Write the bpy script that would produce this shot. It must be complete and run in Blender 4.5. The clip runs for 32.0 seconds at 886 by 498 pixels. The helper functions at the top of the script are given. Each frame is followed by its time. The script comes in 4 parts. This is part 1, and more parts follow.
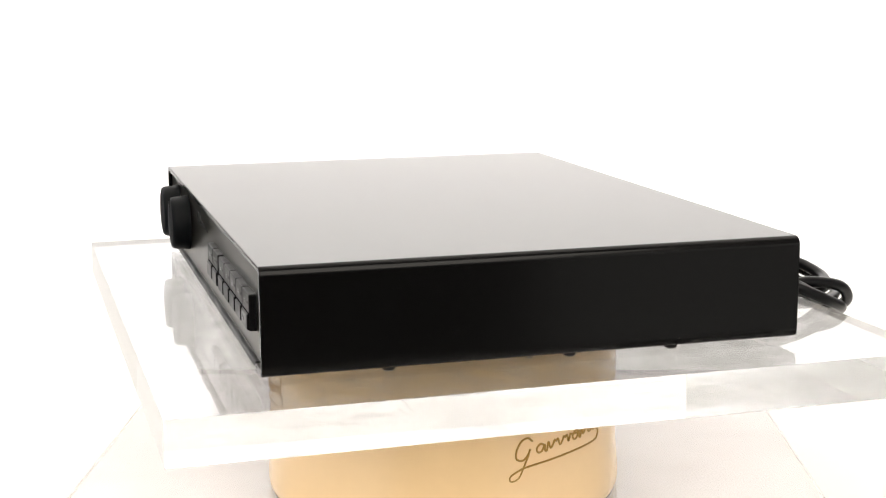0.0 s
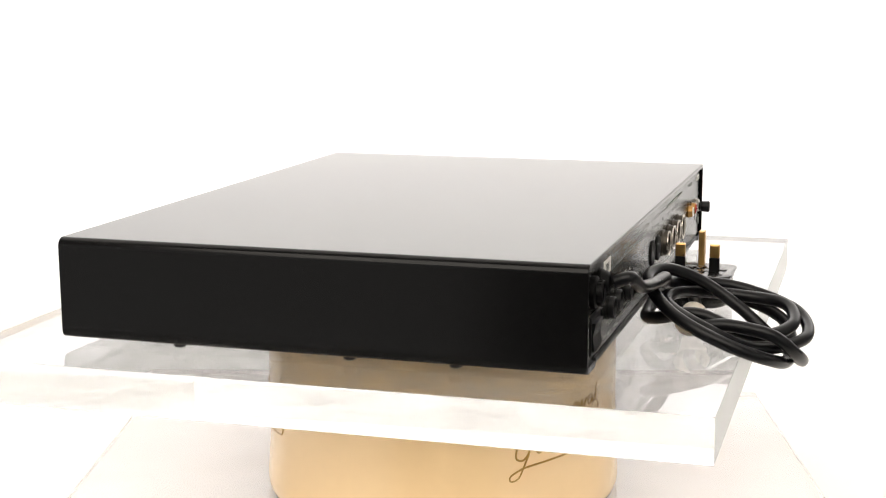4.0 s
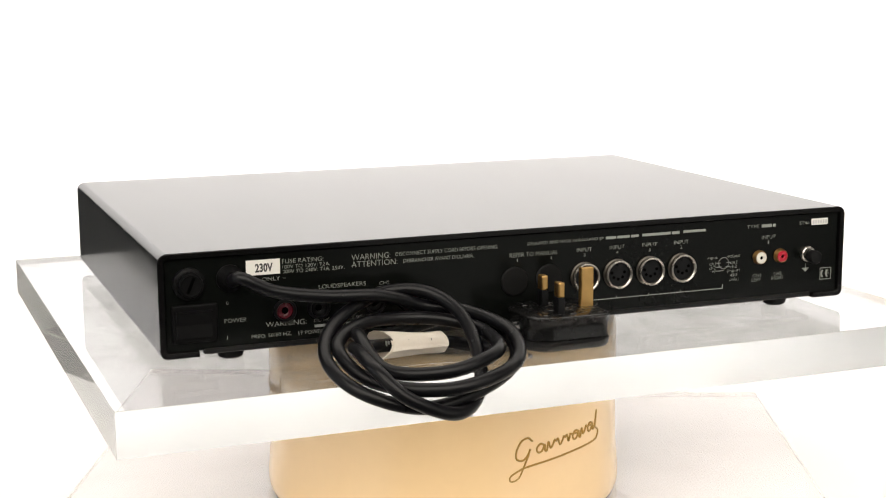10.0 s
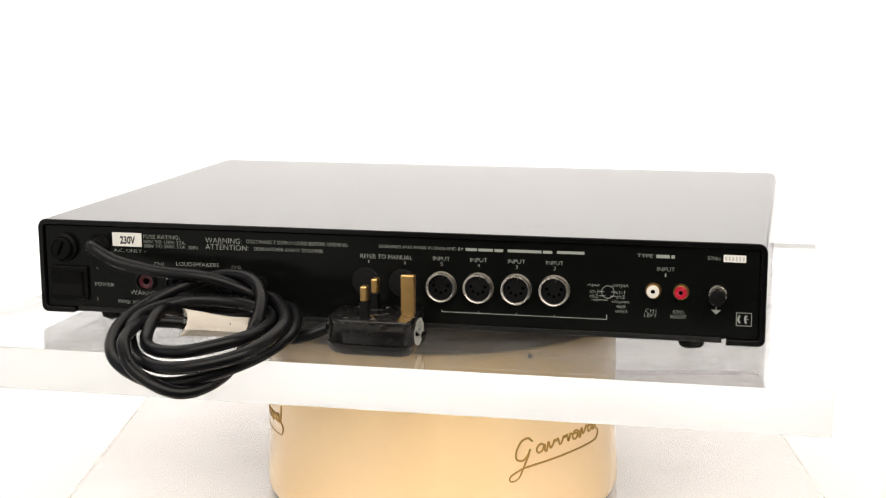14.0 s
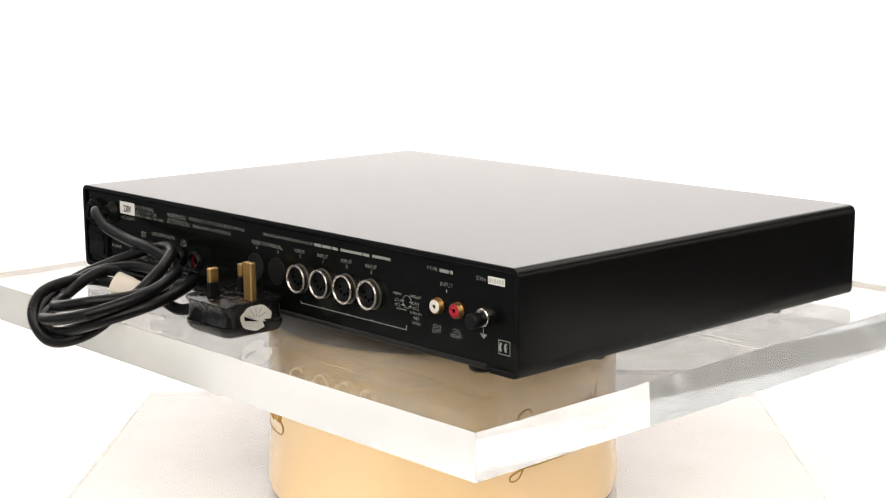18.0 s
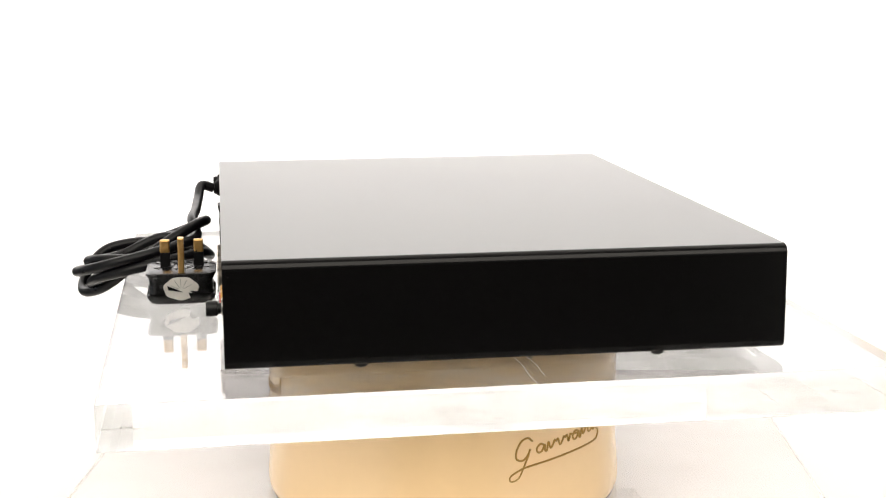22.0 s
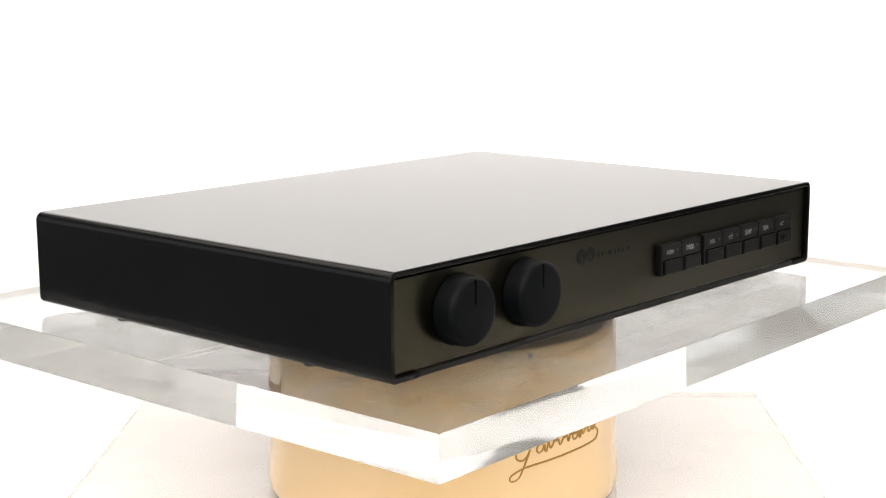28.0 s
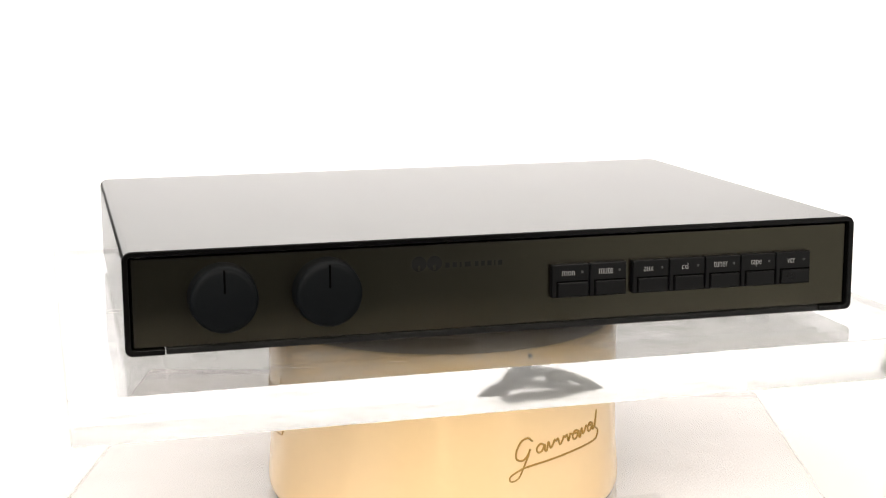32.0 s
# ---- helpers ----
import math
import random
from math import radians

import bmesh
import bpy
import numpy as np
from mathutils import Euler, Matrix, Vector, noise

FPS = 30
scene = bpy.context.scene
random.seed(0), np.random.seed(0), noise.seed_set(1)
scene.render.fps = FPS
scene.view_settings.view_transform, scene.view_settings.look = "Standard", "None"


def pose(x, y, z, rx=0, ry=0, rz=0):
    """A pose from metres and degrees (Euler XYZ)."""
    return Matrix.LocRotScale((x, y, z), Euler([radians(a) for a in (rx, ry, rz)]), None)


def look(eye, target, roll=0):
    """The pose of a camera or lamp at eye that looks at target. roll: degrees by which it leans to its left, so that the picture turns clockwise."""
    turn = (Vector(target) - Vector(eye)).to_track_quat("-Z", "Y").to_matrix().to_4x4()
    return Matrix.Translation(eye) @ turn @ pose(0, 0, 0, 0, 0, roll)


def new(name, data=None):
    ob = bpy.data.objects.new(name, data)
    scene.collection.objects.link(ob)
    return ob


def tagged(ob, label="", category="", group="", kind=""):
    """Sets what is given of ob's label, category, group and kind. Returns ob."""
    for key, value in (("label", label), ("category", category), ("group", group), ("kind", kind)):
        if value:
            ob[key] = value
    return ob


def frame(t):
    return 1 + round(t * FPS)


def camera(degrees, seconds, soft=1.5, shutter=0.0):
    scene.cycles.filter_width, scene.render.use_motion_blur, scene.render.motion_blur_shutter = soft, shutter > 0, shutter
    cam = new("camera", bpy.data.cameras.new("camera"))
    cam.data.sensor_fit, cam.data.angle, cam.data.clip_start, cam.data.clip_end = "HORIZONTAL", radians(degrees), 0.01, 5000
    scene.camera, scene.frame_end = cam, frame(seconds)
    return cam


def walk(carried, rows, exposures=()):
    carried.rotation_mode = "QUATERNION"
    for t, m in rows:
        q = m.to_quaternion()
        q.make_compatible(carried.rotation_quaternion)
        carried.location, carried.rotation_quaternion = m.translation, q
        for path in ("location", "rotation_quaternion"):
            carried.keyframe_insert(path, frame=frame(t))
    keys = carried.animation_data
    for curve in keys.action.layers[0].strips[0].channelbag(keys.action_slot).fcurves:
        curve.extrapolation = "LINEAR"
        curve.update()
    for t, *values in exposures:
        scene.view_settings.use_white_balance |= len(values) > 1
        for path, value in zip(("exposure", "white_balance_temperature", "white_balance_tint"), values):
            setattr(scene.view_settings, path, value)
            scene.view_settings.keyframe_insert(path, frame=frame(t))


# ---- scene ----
# Studio turntable shot: a fixed camera, an acrylic slab with an amplifier on it turning on a cream drum.
cam = camera(33.28, 32.0, soft=1.2)
EYE = pose(0.0, -0.9942, 0.3022, 79.642, 0, -0.083) @ pose(0, 0, 0, 0, 0, -0.278)
walk(cam, [(0.0, EYE), (32.0, EYE)])

# ---- light ----
world = bpy.data.worlds.new("room_air")
scene.world = world
world.use_nodes = True
world.node_tree.nodes["Background"].inputs[0].default_value = (1.0, 0.97, 0.93, 1)
world.node_tree.nodes["Background"].inputs[1].default_value = 0.02


def area_lamp(name, eye, target, sx, sy, radiance, colour):
    """A rectangular soft lamp that gives off the same radiance whatever its size."""
    data = bpy.data.lights.new(name, "AREA")
    data.shape, data.size, data.size_y = "RECTANGLE", sx, sy
    data.energy, data.color = radiance * math.pi * sx * sy, colour
    ob = new(name, data)
    ob.matrix_world = look(eye, target)
    return ob


area_lamp("overhead_softbox", (0.0, 0.72, 1.75), (0.0, 0.72, 0.0), 4.0, 1.4, 1.7, (1.0, 0.93, 0.85))
area_lamp("backdrop_lamp", (0.0, 1.32, 1.12), (0.0, 1.70, 0.72), 5.4, 0.3, 7.8, (0.965, 0.95, 0.985))
area_lamp("front_softbox", (-0.1, -1.72, 1.56), (0.0, 0.0, 0.0), 3.4, 1.8, 3.6, (1.0, 0.93, 0.835))
# Added dim glowing panels, standing in for pale surroundings mirrored in the case.
area_lamp("side_fill", (1.20, -1.14, 0.0), (0.0, 0.0, 0.10), 0.76, 1.00, 0.62, (1.0, 0.97, 0.90))
area_lamp("side_fill_left", (-1.18, -1.21, 0.18), (0.0, 0.0, 0.10), 0.98, 1.30, 0.62, (1.0, 0.96, 0.90))
# Added fill lamps out of view; they brighten walls and floor for the reflections.
area_lamp("wall_fill_west", (-3.9, -1.0, 2.1), (-6.2, -1.0, -0.7), 1.0, 3.2, 24.0, (0.97, 0.98, 1.0))
area_lamp("wall_fill_east", (6.6, -2.6, 1.6), (7.0, -2.6, 2.2), 8.4, 0.25, 10.0, (1.0, 0.97, 0.92))
area_lamp("wall_fill_south", (4.9, -6.6, 1.6), (4.9, -7.0, 2.2), 3.6, 0.25, 14.0, (1.0, 0.97, 0.92))
scene.cycles.max_bounces, scene.cycles.transmission_bounces, scene.cycles.glossy_bounces = 24, 24, 16
scene.view_settings.exposure = 0.0


# ---- materials ----
def material(name, base, rough=0.5, metal=0.0, spread=0.12, scale=60.0, bump=0.0, bump_scale=900.0,
             rough_spread=0.08, ior=1.5, coat=0.0, transmission=0.0, specular=0.5):
    """A surface with colour variation at two scales, uneven gloss and fine relief."""
    m = bpy.data.materials.new(name)
    m.use_nodes = True
    nt = m.node_tree
    b = nt.nodes["Principled BSDF"]
    b.inputs["Metallic"].default_value = metal
    b.inputs["IOR"].default_value = ior
    b.inputs["Specular IOR Level"].default_value = specular
    b.inputs["Coat Weight"].default_value = coat
    b.inputs["Transmission Weight"].default_value = transmission
    tc = nt.nodes.new("ShaderNodeTexCoord")

    def field(sc, detail=4.0):
        n = nt.nodes.new("ShaderNodeTexNoise")
        n.inputs["Scale"].default_value = sc
        n.inputs["Detail"].default_value = detail
        nt.links.new(tc.outputs["Object"], n.inputs["Vector"])
        return n.outputs["Fac"]

    if spread > 0:
        lo = nt.nodes.new("ShaderNodeMix")
        lo.data_type = "RGBA"
        lo.inputs[6].default_value = (*[c * (1 - spread) for c in base], 1)
        lo.inputs[7].default_value = (*[min(1, c * (1 + spread)) for c in base], 1)
        both = nt.nodes.new("ShaderNodeMath")
        both.operation = "ADD"
        half = nt.nodes.new("ShaderNodeMath")
        half.operation = "MULTIPLY"
        half.inputs[1].default_value = 0.5
        nt.links.new(field(scale), both.inputs[0])
        nt.links.new(field(scale * 9), both.inputs[1])
        nt.links.new(both.outputs[0], half.inputs[0])
        nt.links.new(half.outputs[0], lo.inputs[0])
        nt.links.new(lo.outputs[2], b.inputs["Base Color"])
    else:
        b.inputs["Base Color"].default_value = (*base, 1)
    if rough_spread > 0:
        r = nt.nodes.new("ShaderNodeMapRange")
        r.inputs[1].default_value, r.inputs[2].default_value = 0.3, 0.7
        r.inputs[3].default_value, r.inputs[4].default_value = max(0, rough - rough_spread), rough + rough_spread
        nt.links.new(field(scale * 0.6), r.inputs[0])
        nt.links.new(r.outputs[0], b.inputs["Roughness"])
    else:
        b.inputs["Roughness"].default_value = rough
    if bump > 0:
        bn = nt.nodes.new("ShaderNodeBump")
        bn.inputs["Strength"].default_value = bump
        bn.inputs["Distance"].default_value = 0.00006
        nt.links.new(field(bump_scale), bn.inputs["Height"])
        nt.links.new(bn.outputs[0], b.inputs["Normal"])
    return m


CASE = material("satin_black_paint", (0.0036, 0.0034, 0.0035), 0.16, bump=0.02, bump_scale=1400, scale=25, rough_spread=0.008, specular=0.20)
REAR = material("rear_panel_black", (0.0036, 0.0042, 0.0037), 0.19, bump=0.04, scale=40, rough_spread=0.03, specular=0.13)
OLIVE = material("dark_olive_anodised_aluminium", (0.080, 0.074, 0.055), 0.30, metal=1.0, spread=0.03, scale=30, rough_spread=0.008)
RIM = material("black_chassis", (0.005, 0.005, 0.005), 0.42, scale=50, specular=0.3)
KNOB = material("knob_rubber_black", (0.0026, 0.0036, 0.0047), 0.55, bump=0.1, scale=80, specular=0.13)
BUTTON = material("button_black_plastic", (0.0034, 0.0034, 0.0038), 0.34, scale=80, specular=0.24)
SWITCH = material("switch_matt_black_plastic", (0.0030, 0.0030, 0.0032), 0.45, scale=80, specular=0.10)
# Stands in for the shade inside slots, grooves and holes, as near-black colour.
NOTCH_SHADE = material("notch_shade_black", (0.001, 0.001, 0.001), 0.9, spread=0.05, rough_spread=0, specular=0.0)
LOGO = material("logo_black_print", (0.006, 0.006, 0.0055), 0.5, spread=0.05, rough_spread=0, specular=0.25)
PRINT = material("pale_grey_print", (0.29, 0.305, 0.275), 0.6, spread=0.12, scale=600, rough_spread=0)
PRINT_W = material("white_print", (0.52, 0.52, 0.51), 0.6, spread=0.08, scale=600, rough_spread=0)
PRINT_DIM = material("dim_grey_print", (0.24, 0.25, 0.23), 0.6, spread=0.2, scale=700, rough_spread=0)
INDICATOR = material("dark_grey_lens", (0.045, 0.045, 0.045), 0.4, spread=0.1, rough_spread=0)
STICKER = material("white_sticker", (0.82, 0.80, 0.75), 0.55, spread=0.05, scale=200, rough_spread=0)
INK = material("black_ink", (0.015, 0.015, 0.015), 0.5, spread=0.05, rough_spread=0)
NICKEL = material("nickel_ring", (0.54, 0.50, 0.45), 0.28, metal=1.0, spread=0.08, scale=200)
BARREL = material("socket_barrel_dull_metal", (0.15, 0.135, 0.115), 0.42, metal=1.0, spread=0.15, scale=150)
DARK_NICKEL = material("dull_nickel", (0.30, 0.285, 0.26), 0.35, metal=1.0, spread=0.1, scale=200)
GOLD = material("gold_plated_metal", (0.40, 0.225, 0.08), 0.38, metal=1.0, spread=0.08, scale=200)
BRASS = material("plug_pin_brass", (0.62, 0.38, 0.14), 0.34, metal=1.0, spread=0.25, scale=260)
PLUG = material("plug_glossy_black", (0.004, 0.004, 0.004), 0.11, bump=0.03, scale=90, rough_spread=0.04, specular=0.42)
PLUG_FACE = material("plug_face_dull_black", (0.004, 0.004, 0.004), 0.24, bump=0.25, bump_scale=700, scale=300, rough_spread=0.08, specular=0.42)
CORD = material("cord_black_pvc", (0.0036, 0.0036, 0.0044), 0.30, spread=0.06, bump=0.04, scale=200, rough_spread=0.03, specular=0.22)
RED = material("red_plastic", (0.42, 0.012, 0.03), 0.25, spread=0.15, scale=300)
WHITE_PL = material("white_plastic", (0.78, 0.74, 0.66), 0.3, spread=0.06, scale=300)
PAPER = material("cream_paper_tag", (0.92, 0.85, 0.76), 0.7, spread=0.10, scale=90, bump=0.3, bump_scale=500)
RUBBER = material("foot_rubber", (0.004, 0.004, 0.004), 0.6, scale=90, specular=0.2)
ENAMEL = material("cream_enamel", (0.97, 0.70, 0.385), 0.20, spread=0.04, scale=14, rough_spread=0.05, coat=0.4)
DRUM_TOP = material("turntable_top_dull_bronze", (0.30, 0.245, 0.175), 0.5, spread=0.55, scale=22)
HUB = material("hub_dark_brown", (0.30, 0.26, 0.20), 0.4, spread=0.6, scale=25)
SCRIPT = material("gold_brown_script_paint", (0.44, 0.25, 0.05), 0.35, metal=0.25, spread=0.15, scale=120)
ACRYLIC = material("clear_acrylic", (0.985, 0.985, 0.975), 0.0, spread=0.0, ior=1.49, transmission=1.0, rough_spread=0)
# Red plastic with the shade of a recess put into its colour.
RED_SHADED = material("recess_shaded_red_plastic", (0.07, 0.002, 0.008), 0.25, spread=0.15, scale=300)


def add_film(m, most, least=0.004, tone=(0.55, 0.54, 0.53), stretch=38.0, clean=0.14, dirty=0.42, fine=9.0):
    """Mixes matt tone into a clear surface: faint uneven smears and dust, and a veil."""
    nt = m.node_tree
    out, b = nt.nodes["Material Output"], nt.nodes["Principled BSDF"]
    tc, mp = nt.nodes.new("ShaderNodeTexCoord"), nt.nodes.new("ShaderNodeMapping")
    mp.inputs["Scale"].default_value = (6.0, stretch, 6.0)
    n1, n2 = nt.nodes.new("ShaderNodeTexNoise"), nt.nodes.new("ShaderNodeTexNoise")
    n1.inputs["Scale"].default_value, n1.inputs["Detail"].default_value = 1.6, 6.0
    n2.inputs["Scale"].default_value, n2.inputs["Detail"].default_value = fine, 5.0
    nt.links.new(tc.outputs["Object"], mp.inputs["Vector"])
    nt.links.new(mp.outputs[0], n1.inputs["Vector"])
    nt.links.new(tc.outputs["Object"], n2.inputs["Vector"])
    mul, rng = nt.nodes.new("ShaderNodeMath"), nt.nodes.new("ShaderNodeMapRange")
    mul.operation = "MULTIPLY"
    nt.links.new(n1.outputs["Fac"], mul.inputs[0])
    nt.links.new(n2.outputs["Fac"], mul.inputs[1])
    rng.inputs[1].default_value, rng.inputs[2].default_value = clean, dirty
    rng.inputs[3].default_value, rng.inputs[4].default_value = least, most
    nt.links.new(mul.outputs[0], rng.inputs[0])
    d, mix = nt.nodes.new("ShaderNodeBsdfDiffuse"), nt.nodes.new("ShaderNodeMixShader")
    d.inputs[0].default_value = (*tone, 1)
    nt.links.new(rng.outputs[0], mix.inputs[0])
    nt.links.new(b.outputs[0], mix.inputs[1])
    nt.links.new(d.outputs[0], mix.inputs[2])
    nt.links.new(mix.outputs[0], out.inputs[0])


def add_frost(m, share):
    """A sawn edge lets part of the light through without an image."""
    nt = m.node_tree
    out = nt.nodes["Material Output"]
    src = out.inputs[0].links[0].from_socket
    t, mix = nt.nodes.new("ShaderNodeBsdfTranslucent"), nt.nodes.new("ShaderNodeMixShader")
    t.inputs[0].default_value = (0.86, 0.92, 0.98, 1)
    mix.inputs[0].default_value = share
    nt.links.new(src, mix.inputs[1])
    nt.links.new(t.outputs[0], mix.inputs[2])
    nt.links.new(mix.outputs[0], out.inputs[0])


ACRYLIC_BASE, ACRYLIC_EDGE = ACRYLIC.copy(), ACRYLIC.copy()
ACRYLIC_EDGE.name = "acrylic_saw_cut_edge"
ACRYLIC.node_tree.nodes["Principled BSDF"].inputs["Base Color"].default_value = (0.77, 0.775, 0.79, 1)
ACRYLIC_BASE.node_tree.nodes["Principled BSDF"].inputs["Base Color"].default_value = (0.80, 0.765, 0.765, 1)
add_film(ACRYLIC, 0.16, 0.0, (0.55, 0.55, 0.55), 10.0, 0.17, 0.38, 55.0)
# The base gets a grey-pink veil all over, with uneven smears in it.
add_film(ACRYLIC_BASE, 0.25, 0.17, (0.71, 0.67, 0.665), 9.0)
ACRYLIC_EDGE.node_tree.nodes["Principled BSDF"].inputs["Roughness"].default_value = 0.03
ACRYLIC_SAWN = ACRYLIC_EDGE.copy()
ACRYLIC_SAWN.name = "acrylic_dull_sawn_edge"
ACRYLIC_SAWN.node_tree.nodes["Principled BSDF"].inputs["Roughness"].default_value = 0.26
# A pale veil in the edge colour lifts the dark images seen through them.
for edge in (ACRYLIC_EDGE, ACRYLIC_SAWN):
    add_film(edge, 0.17, 0.13, (0.97, 0.96, 0.93))
add_frost(ACRYLIC_SAWN, 0.18)
CHIP = material("acrylic_chip_grey", (0.36, 0.35, 0.34), 0.5, spread=0.3, scale=900)
SCRATCH = material("acrylic_scratch_pale", (0.70, 0.68, 0.64), 0.5, spread=0.2, scale=900)
SWEEP = material("white_sweep_paper", (0.90, 0.893, 0.878), 0.75, spread=0.012, scale=2.0)
ROOM = material("room_wall_grey_paint", (0.10, 0.10, 0.10), 0.85, spread=0.06, scale=3, specular=0.2)
ROOM_PALE = material("room_wall_white_paint", (0.80, 0.79, 0.76), 0.8, spread=0.03, scale=3)
ROOM_MID = material("room_wall_mid_grey_paint", (0.32, 0.32, 0.31), 0.85, spread=0.06, scale=3, specular=0.2)
ROOM_BLUE = material("room_wall_blue_grey_paint", (0.66, 0.69, 0.72), 0.8, spread=0.12, scale=3)
TILE = material("room_floor_tile", (0.095, 0.10, 0.104), 1.0, spread=0.8, scale=3.5, specular=0.0, rough_spread=0)
WALL_TILE = material("room_wall_tile", (0.52, 0.53, 0.54), 0.9, spread=0.6, scale=3.0, specular=0.1, rough_spread=0)
JOINT = material("room_floor_joint", (0.62, 0.62, 0.60), 1.0, spread=0.1, scale=20, specular=0.0, rough_spread=0)


# ---- mesh helpers ----
def mesh_of(name, bm, mat, smooth=False):
    me = bpy.data.meshes.new(name)
    bm.normal_update()
    bm.to_mesh(me)
    bm.free()
    me.materials.append(mat)
    if smooth:
        me.shade_smooth()
    return me


def part(name, bm, mat, parent=None, label="", smooth=False):
    ob = new(name, mesh_of(name, bm, mat, smooth))
    if parent:
        ob.parent = parent
    return tagged(ob, label)


def sharp(bm, degrees=35):
    """Marks hard edges, so that smooth shading keeps them."""
    bm.normal_update()
    for e in bm.edges:
        if len(e.link_faces) == 2 and e.calc_face_angle(0) > radians(degrees):
            e.smooth = False
    return bm


def box(x0, x1, y0, y1, z0, z1, bevel=0.0, segments=2):
    bm = bmesh.new()
    bmesh.ops.create_cube(bm, size=1.0)
    for v in bm.verts:
        v.co = Vector((x0 + (x1 - x0) * (v.co.x + 0.5), y0 + (y1 - y0) * (v.co.y + 0.5), z0 + (z1 - z0) * (v.co.z + 0.5)))
    if bevel > 0:
        bmesh.ops.bevel(bm, geom=bm.edges[:], offset=bevel, segments=segments, profile=0.5, affect="EDGES")
    return bm


def lathe(profile, n=40, axis="z", at=(0, 0, 0)):
    """Turns a profile of (radius, height) round an axis. The end points close on the axis when their radius is 0."""
    bm = bmesh.new()
    rings = []
    for r, hgt in profile:
        if r < 1e-7:
            rings.append([bm.verts.new((0, 0, hgt))])
        else:
            rings.append([bm.verts.new((r * math.cos(2 * math.pi * i / n), r * math.sin(2 * math.pi * i / n), hgt)) for i in range(n)])
    for a, b in zip(rings, rings[1:]):
        for i in range(n):
            j = (i + 1) % n
            if len(a) == 1 and len(b) == 1:
                continue
            if len(a) == 1:
                bm.faces.new((a[0], b[i], b[j]))
            elif len(b) == 1:
                bm.faces.new((a[i], a[j], b[0]))
            else:
                bm.faces.new((a[i], a[j], b[j], b[i]))
    turn = {"z": Matrix(), "y": Matrix.Rotation(radians(-90), 4, "X"), "-y": Matrix.Rotation(radians(90), 4, "X"),
            "x": Matrix.Rotation(radians(90), 4, "Y")}[axis]
    bm.transform(Matrix.Translation(at) @ turn)
    bmesh.ops.recalc_face_normals(bm, faces=bm.faces[:])
    return sharp(bm)


def tube(points, radius, n=12, caps=True):
    """A round cord along a line of points."""
    pts = [Vector(p) for p in points]
    bm = bmesh.new()
    rings, up = [], Vector((0, 0, 1))
    for i, p in enumerate(pts):
        d = (pts[min(i + 1, len(pts) - 1)] - pts[max(i - 1, 0)]).normalized()
        u = up - d * up.dot(d)
        u = u.normalized() if u.length > 1e-4 else d.orthogonal().normalized()
        up = u
        w = d.cross(u)
        rings.append([bm.verts.new(p + radius * (math.cos(2 * math.pi * k / n) * u + math.sin(2 * math.pi * k / n) * w)) for k in range(n)])
    for a, b in zip(rings, rings[1:]):
        for k in range(n):
            bm.faces.new((a[k], a[(k + 1) % n], b[(k + 1) % n], b[k]))
    if caps:
        bm.faces.new(rings[0][::-1])
        bm.faces.new(rings[-1])
    bmesh.ops.recalc_face_normals(bm, faces=bm.faces[:])
    return bm


def smooth_line(points, steps=8):
    """Catmull-Rom line through the points."""
    p = [Vector(q) for q in points]
    p = [p[0] * 2 - p[1]] + p + [p[-1] * 2 - p[-2]]
    out = []
    for i in range(1, len(p) - 2):
        for s in range(steps):
            t = s / steps
            out.append(0.5 * (2 * p[i] + (p[i + 1] - p[i - 1]) * t + (2 * p[i - 1] - 5 * p[i] + 4 * p[i + 1] - p[i + 2]) * t * t
                              + (3 * p[i] - p[i - 1] - 3 * p[i + 1] + p[i + 2]) * t ** 3))
    return out + [p[-2]]


def extrude_outline(outline, y0, y1):
    """Prism along y from an outline of (x, z)."""
    bm = bmesh.new()
    a = [bm.verts.new((x, y0, z)) for x, z in outline]
    b = [bm.verts.new((x, y1, z)) for x, z in outline]
    n = len(outline)
    for i in range(n):
        bm.faces.new((a[i], a[(i + 1) % n], b[(i + 1) % n], b[i]))
    bm.faces.new(a[::-1])
    bm.faces.new(b)
    bmesh.ops.recalc_face_normals(bm, faces=bm.faces[:])
    return bm


def arc(cx, cz, r, a0, a1, n=6):
    return [(cx + r * math.cos(radians(a0 + (a1 - a0) * i / n)), cz + r * math.sin(radians(a0 + (a1 - a0) * i / n))) for i in range(n + 1)]


def lettering(words, x0, x1, z0, z1, y, mat, parent, name="lettering", narrow=0.0):
    """Printed words that fill the box from x0 to x1 and z0 to z1 on the plane y; x1 < x0 is read from behind."""
    curve = bpy.data.curves.new(name, "FONT")
    curve.body, curve.resolution_u, curve.offset = words, 3, narrow - 0.015
    tmp = bpy.data.objects.new("tmp", curve)
    scene.collection.objects.link(tmp)
    me = bpy.data.meshes.new_from_object(tmp.evaluated_get(bpy.context.evaluated_depsgraph_get()))
    bpy.data.objects.remove(tmp)
    bpy.data.curves.remove(curve)
    xs, ys = [v.co.x for v in me.vertices], [v.co.y for v in me.vertices]
    ax, bx, ay, by = min(xs), max(xs), min(ys), max(ys)
    for v in me.vertices:
        v.co = (x0 + (x1 - x0) * (v.co.x - ax) / (bx - ax), y, z0 + (z1 - z0) * (v.co.y - ay) / (by - ay))
    me.name = name
    me.materials.append(mat)
    ob = new(name, me)
    ob.parent = parent
    return ob


def bar(x0, x1, z0, z1, y, mat, parent, name="print_bar", thick=0.00012):
    return part(name, box(min(x0, x1), max(x0, x1), min(y, y + thick), max(y, y + thick), z0, z1), mat, parent)


